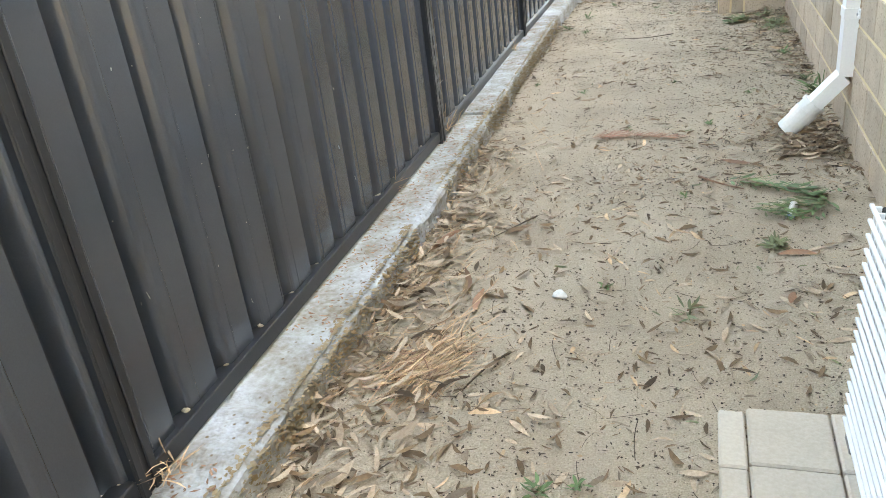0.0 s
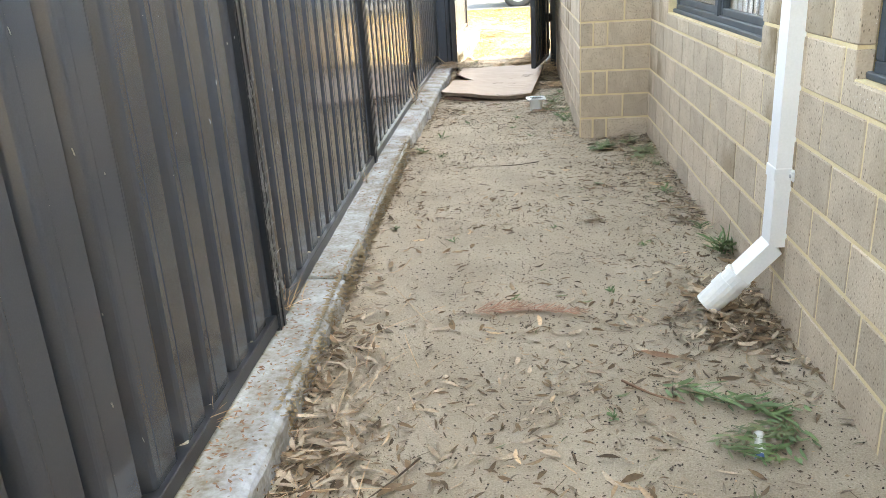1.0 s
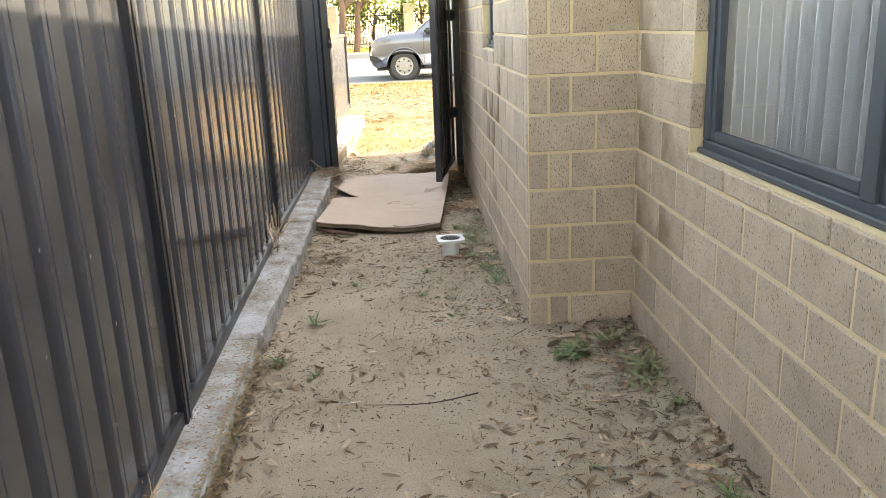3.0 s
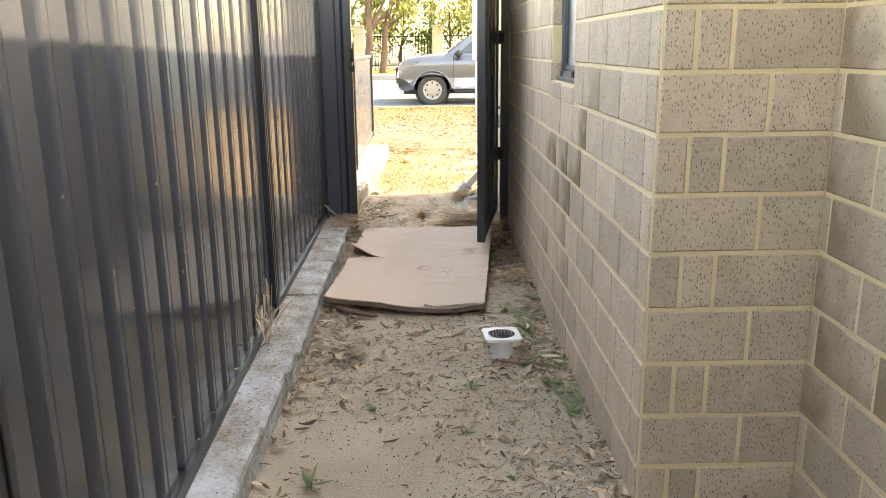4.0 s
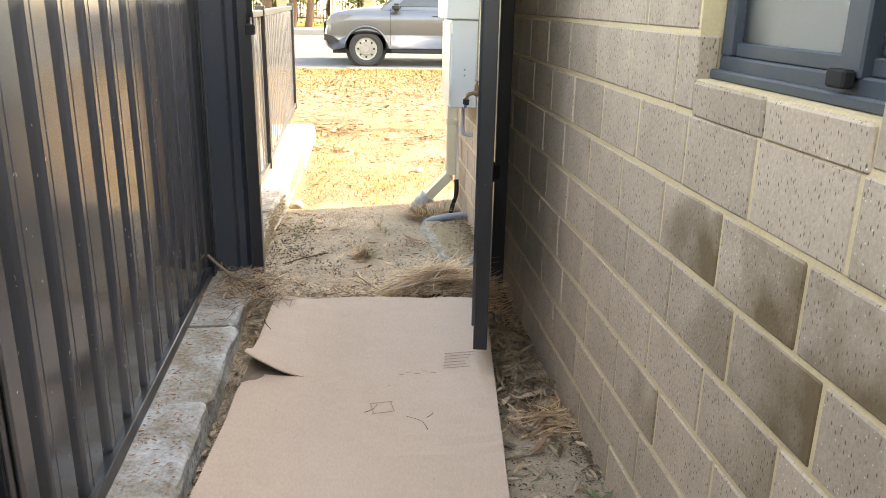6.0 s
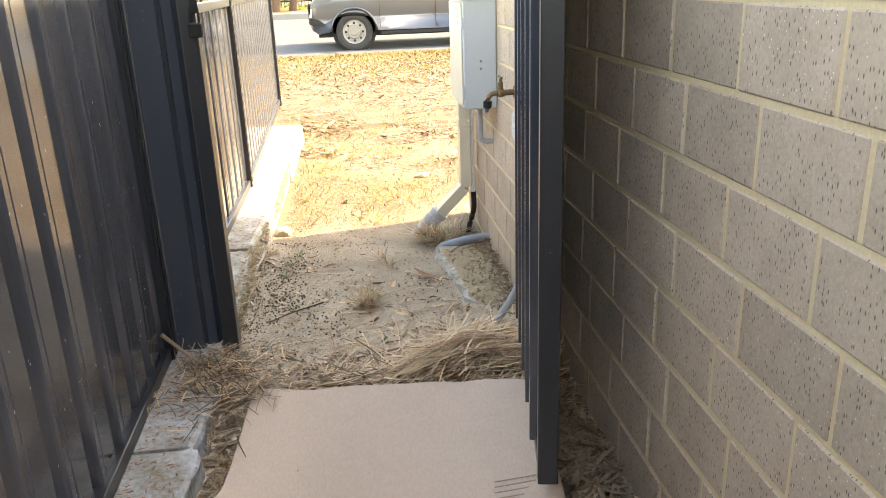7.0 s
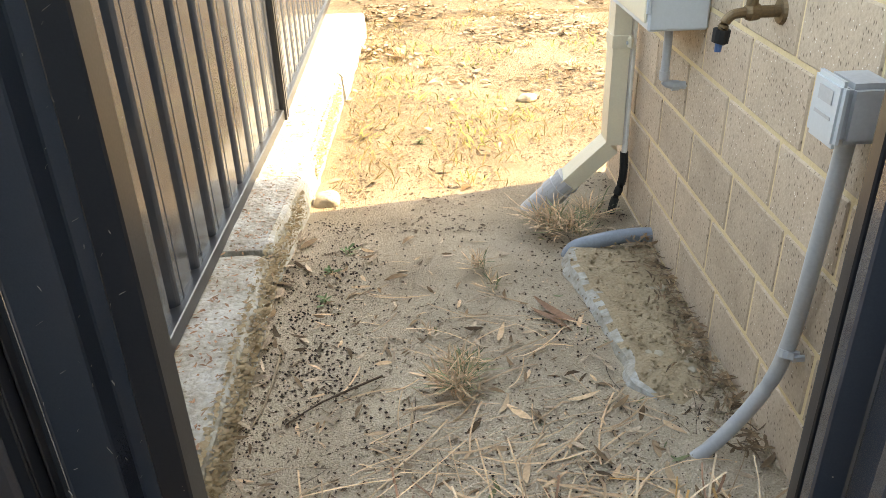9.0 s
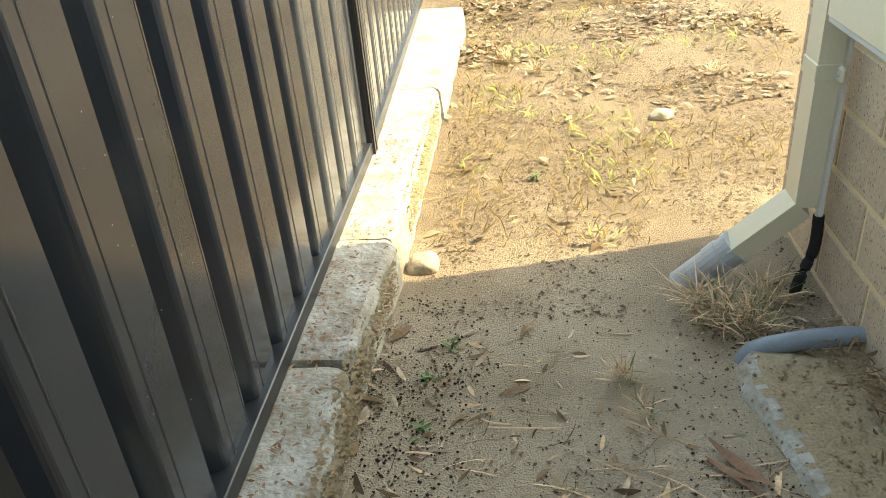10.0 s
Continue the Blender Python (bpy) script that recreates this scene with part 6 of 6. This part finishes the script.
# ---- across the road ----
FYY = 40.0
for x in (-9.332, -6.4, -3.35, 0.0, 3.3, 6.5):
    t = thing("fence_pillar", "square cream limestone block fence pillar", "pillar", (x, FYY, G(0, FYY)), group="far fence pillars")
    for k in range(6):
        bm = B()
        box(bm, -0.22, 0.22, -0.22, 0.22, k * 0.31 - (0.15 if k == 0 else 0), k * 0.31 + 0.305, 0.012)
        part("block", bm, M_LIME, t)
    bm = B()
    box(bm, -0.26, 0.26, -0.26, 0.26, 1.862, 1.93, 0.015)
    part("cap", bm, M_LIME, t)
for a, b in ((-9.332, -6.4), (-6.4, -3.35), (-3.35, 0.0), (0.0, 3.3), (3.3, 6.5)):
    t = thing("railing", "black metal picket railing between pillars", "fence", (0, 0, 0), group="far fence railings")
    z0 = G(0, FYY)
    for z in (0.25, 1.45):
        bm = B()
        box(bm, a + 0.22, b - 0.22, FYY - 0.02, FYY + 0.02, z0 + z, z0 + z + 0.04)
        part("rail", bm, M_BLACK, t)
    n = int((b - a - 0.44) / 0.125)
    me = None
    for k in range(n):
        x = a + 0.30 + k * 0.125
        if me is None:
            bm = B()
            box(bm, -0.011, 0.011, -0.011, 0.011, 0.05, 1.62)
            ob = part("picket", bm, M_BLACK, t)
            me = ob.data
        else:
            ob = new("picket", me)
            ob.parent = t
        ob.location = (x, FYY, z0)


def tree(x, y, lean, h, r0, leaves, seed, label, crown_c, crown_r, leaf=(0.22, 0.05), material=M_FOLI, droop=-1.0):
    r = random.Random(seed)
    t = thing("tree", label, "tree", (0, 0, 0))
    z0 = G(0, y) - 0.1
    pts = [(x + lean * k / 5 * h * 0.2 + r.uniform(-0.08, 0.08), y + r.uniform(-0.1, 0.1), z0 + h * k / 5) for k in range(6)]
    bm = B()
    q = curve_pts(pts, 5)
    tube(bm, q, [r0 * (1.15 - 0.8 * i / len(q)) for i in range(len(q))], 12)
    part("trunk", bm, M_TRUNK, t, smooth=True)
    for k in range(6):
        s = pts[2 + k % 4]
        e = (crown_c[0] + r.uniform(-1, 1) * crown_r[0] * 0.8, crown_c[1] + r.uniform(-1, 1) * crown_r[1] * 0.7, crown_c[2] + r.uniform(-0.2, 0.8) * crown_r[2])
        m = [(s[i] * 0.5 + e[i] * 0.5 + r.uniform(-0.25, 0.25)) for i in range(3)]
        bm = B()
        qq = curve_pts([s, m, e], 5)
        tube(bm, qq, [r0 * 0.45 * (1.05 - i / len(qq)) for i in range(len(qq))], 8)
        part("limb", bm, M_TRUNK, t, smooth=True)
    spots = []
    hubs = [(crown_c[0] + r.uniform(-1, 1) * crown_r[0], crown_c[1] + r.uniform(-1, 1) * crown_r[1], crown_c[2] + r.uniform(-1, 1) * crown_r[2]) for _ in range(max(20, leaves // 45))]
    for _ in range(leaves):
        hx, hy, hz = r.choice(hubs)
        d = abs(r.gauss(0, 0.45))
        spots.append((hx + r.gauss(0, 0.22), hy + r.gauss(0, 0.22), hz - d if droop < 0 else hz + r.gauss(0, 0.3), r.uniform(0, 6.28), droop * r.uniform(0.4, 1.4) if droop < 0 else r.uniform(-0.6, 1.0), r.uniform(0.7, 1.3) * leaf[0], leaf[1] * r.uniform(0.7, 1.3)))
    blades("crown", spots, material, kind="", curl=0.2, parent=t)


WT = "gum tree with drooping narrow leaves and reddish limbs"
tree(-2.75, 36.6, 0.25, 4.6, 0.15, 2600, 3, WT, (-1.6, 37.0, 4.5), (2.4, 1.3, 1.5))
tree(-2.2, 37.0, 0.55, 4.6, 0.13, 2600, 4, WT, (0.3, 37.6, 4.6), (2.2, 1.3, 1.6))
tree(-3.7, 37.2, -0.1, 4.8, 0.17, 2200, 5, WT, (-4.6, 37.2, 4.5), (2.2, 1.3, 1.7))
SH = "dense bright green shrub behind the railing"
for i, (x, y, c) in enumerate(((-6.2, 42.5, 2.0), (-3.8, 42.0, 1.9), (-1.6, 42.3, 2.0), (0.6, 42.5, 2.2), (2.6, 42.0, 2.6), (4.9, 42.5, 2.6))):
    tree(x, y, 0.1, 2.6, 0.08, 1500, 20 + i, SH, (x, y, c + 0.6), (1.5, 0.8, 1.6), (0.26, 0.09), M_SHRUB if i % 2 == 0 or i > 2 else M_FOLI, 1.0)
for i in range(7):
    x = -14 + i * 4.6
    tree(x, 50, 0.1, 6, 0.2, 1700, 40 + i, "tall leafy garden tree beyond the fence", (x, 50, 5.0), (3.2, 1.6, 3.2), (0.5, 0.2), M_FOLI if i % 2 else M_SHRUB, 1.0)
hg = []
for _ in range(2600):
    x, y = rl.uniform(-7, 6), rl.uniform(37.7, 39.6)
    hg.append((x, y, G(0, y), rl.uniform(0, 6.28), rl.uniform(0.5, 1.3), rl.uniform(0.15, 0.4), 0.03))
blades("lawn_strip", hg, M_LAWN, label="long bright green grass below the railing", category="grass")


# ---- bricks as pieces, last ----
brick_wall(wall_1, X1, -4.0, YC, (6.36, 6.478), (WIN3[:2] + (0.845, WIN3[3]), WIN1[:2] + (0.845, WIN1[3])), {(4, 4.6): 2, (3, 4.5): 2, (2, 4.4): 1, (5, 4.55): 2, (7, 7.25): 3, (6, 7.25): 3, (5, 7.25): 3, (4, 7.25): 3, (3, 7.25): 3, (2, 7.25): 3, (1, 7.25): 3, (4, 6.9): 3, (2, 6.9): 3, (5, 4.2): 1, (3, 3.6): 1, (1, 5.2): 1}, 1.9, 2.2, 7.4)
brick_wall(wall_2, X2, YC + 0.10, YEND, (10.298, 10.203), (WIN2[:2] + (WIN2[2] - 0.075, WIN2[3]),), STAINED_2, 1.75, 7.4, 13.6)
for k in range(-1, 11):
    z = Z1 + k * C + 0.006
    cells = ((0.004, 0.088), (0.100, 0.188), (0.200, 0.493)) if k % 2 else ((0.004, 0.304), (0.316, 0.493))
    for a, b in cells:
        brick_at(wall_r, "y", X2 + (a + b) / 2, YC - 0.005, z, b - a)
    # the return's stretcher or header seen round the corner
    e = 0.10
    brick_at(wall_2, "x", X2 - 0.005, YC + e / 2 - 0.0, z, e - 0.008)
for (x, win, zt) in ((X1, WIN3, 0.93), (X1, WIN1, 0.93), (X2, WIN2, WIN2[2])):
    sill = thing("window_sill", "sloping brick sill under the window", "sill", kind="structure")
    n = round((win[1] - win[0]) / 0.315)
    w = (win[1] - win[0]) / n
    for i in range(n):
        bm = B()
        box(bm, -0.012, 0.09, 0.005, w - 0.005, -0.076, 0.0, 0.005, m=pose(x, win[0] + i * w, zt - 0.004, 0, -4, 0))
        part("brick", bm, M_BRICK, sill)
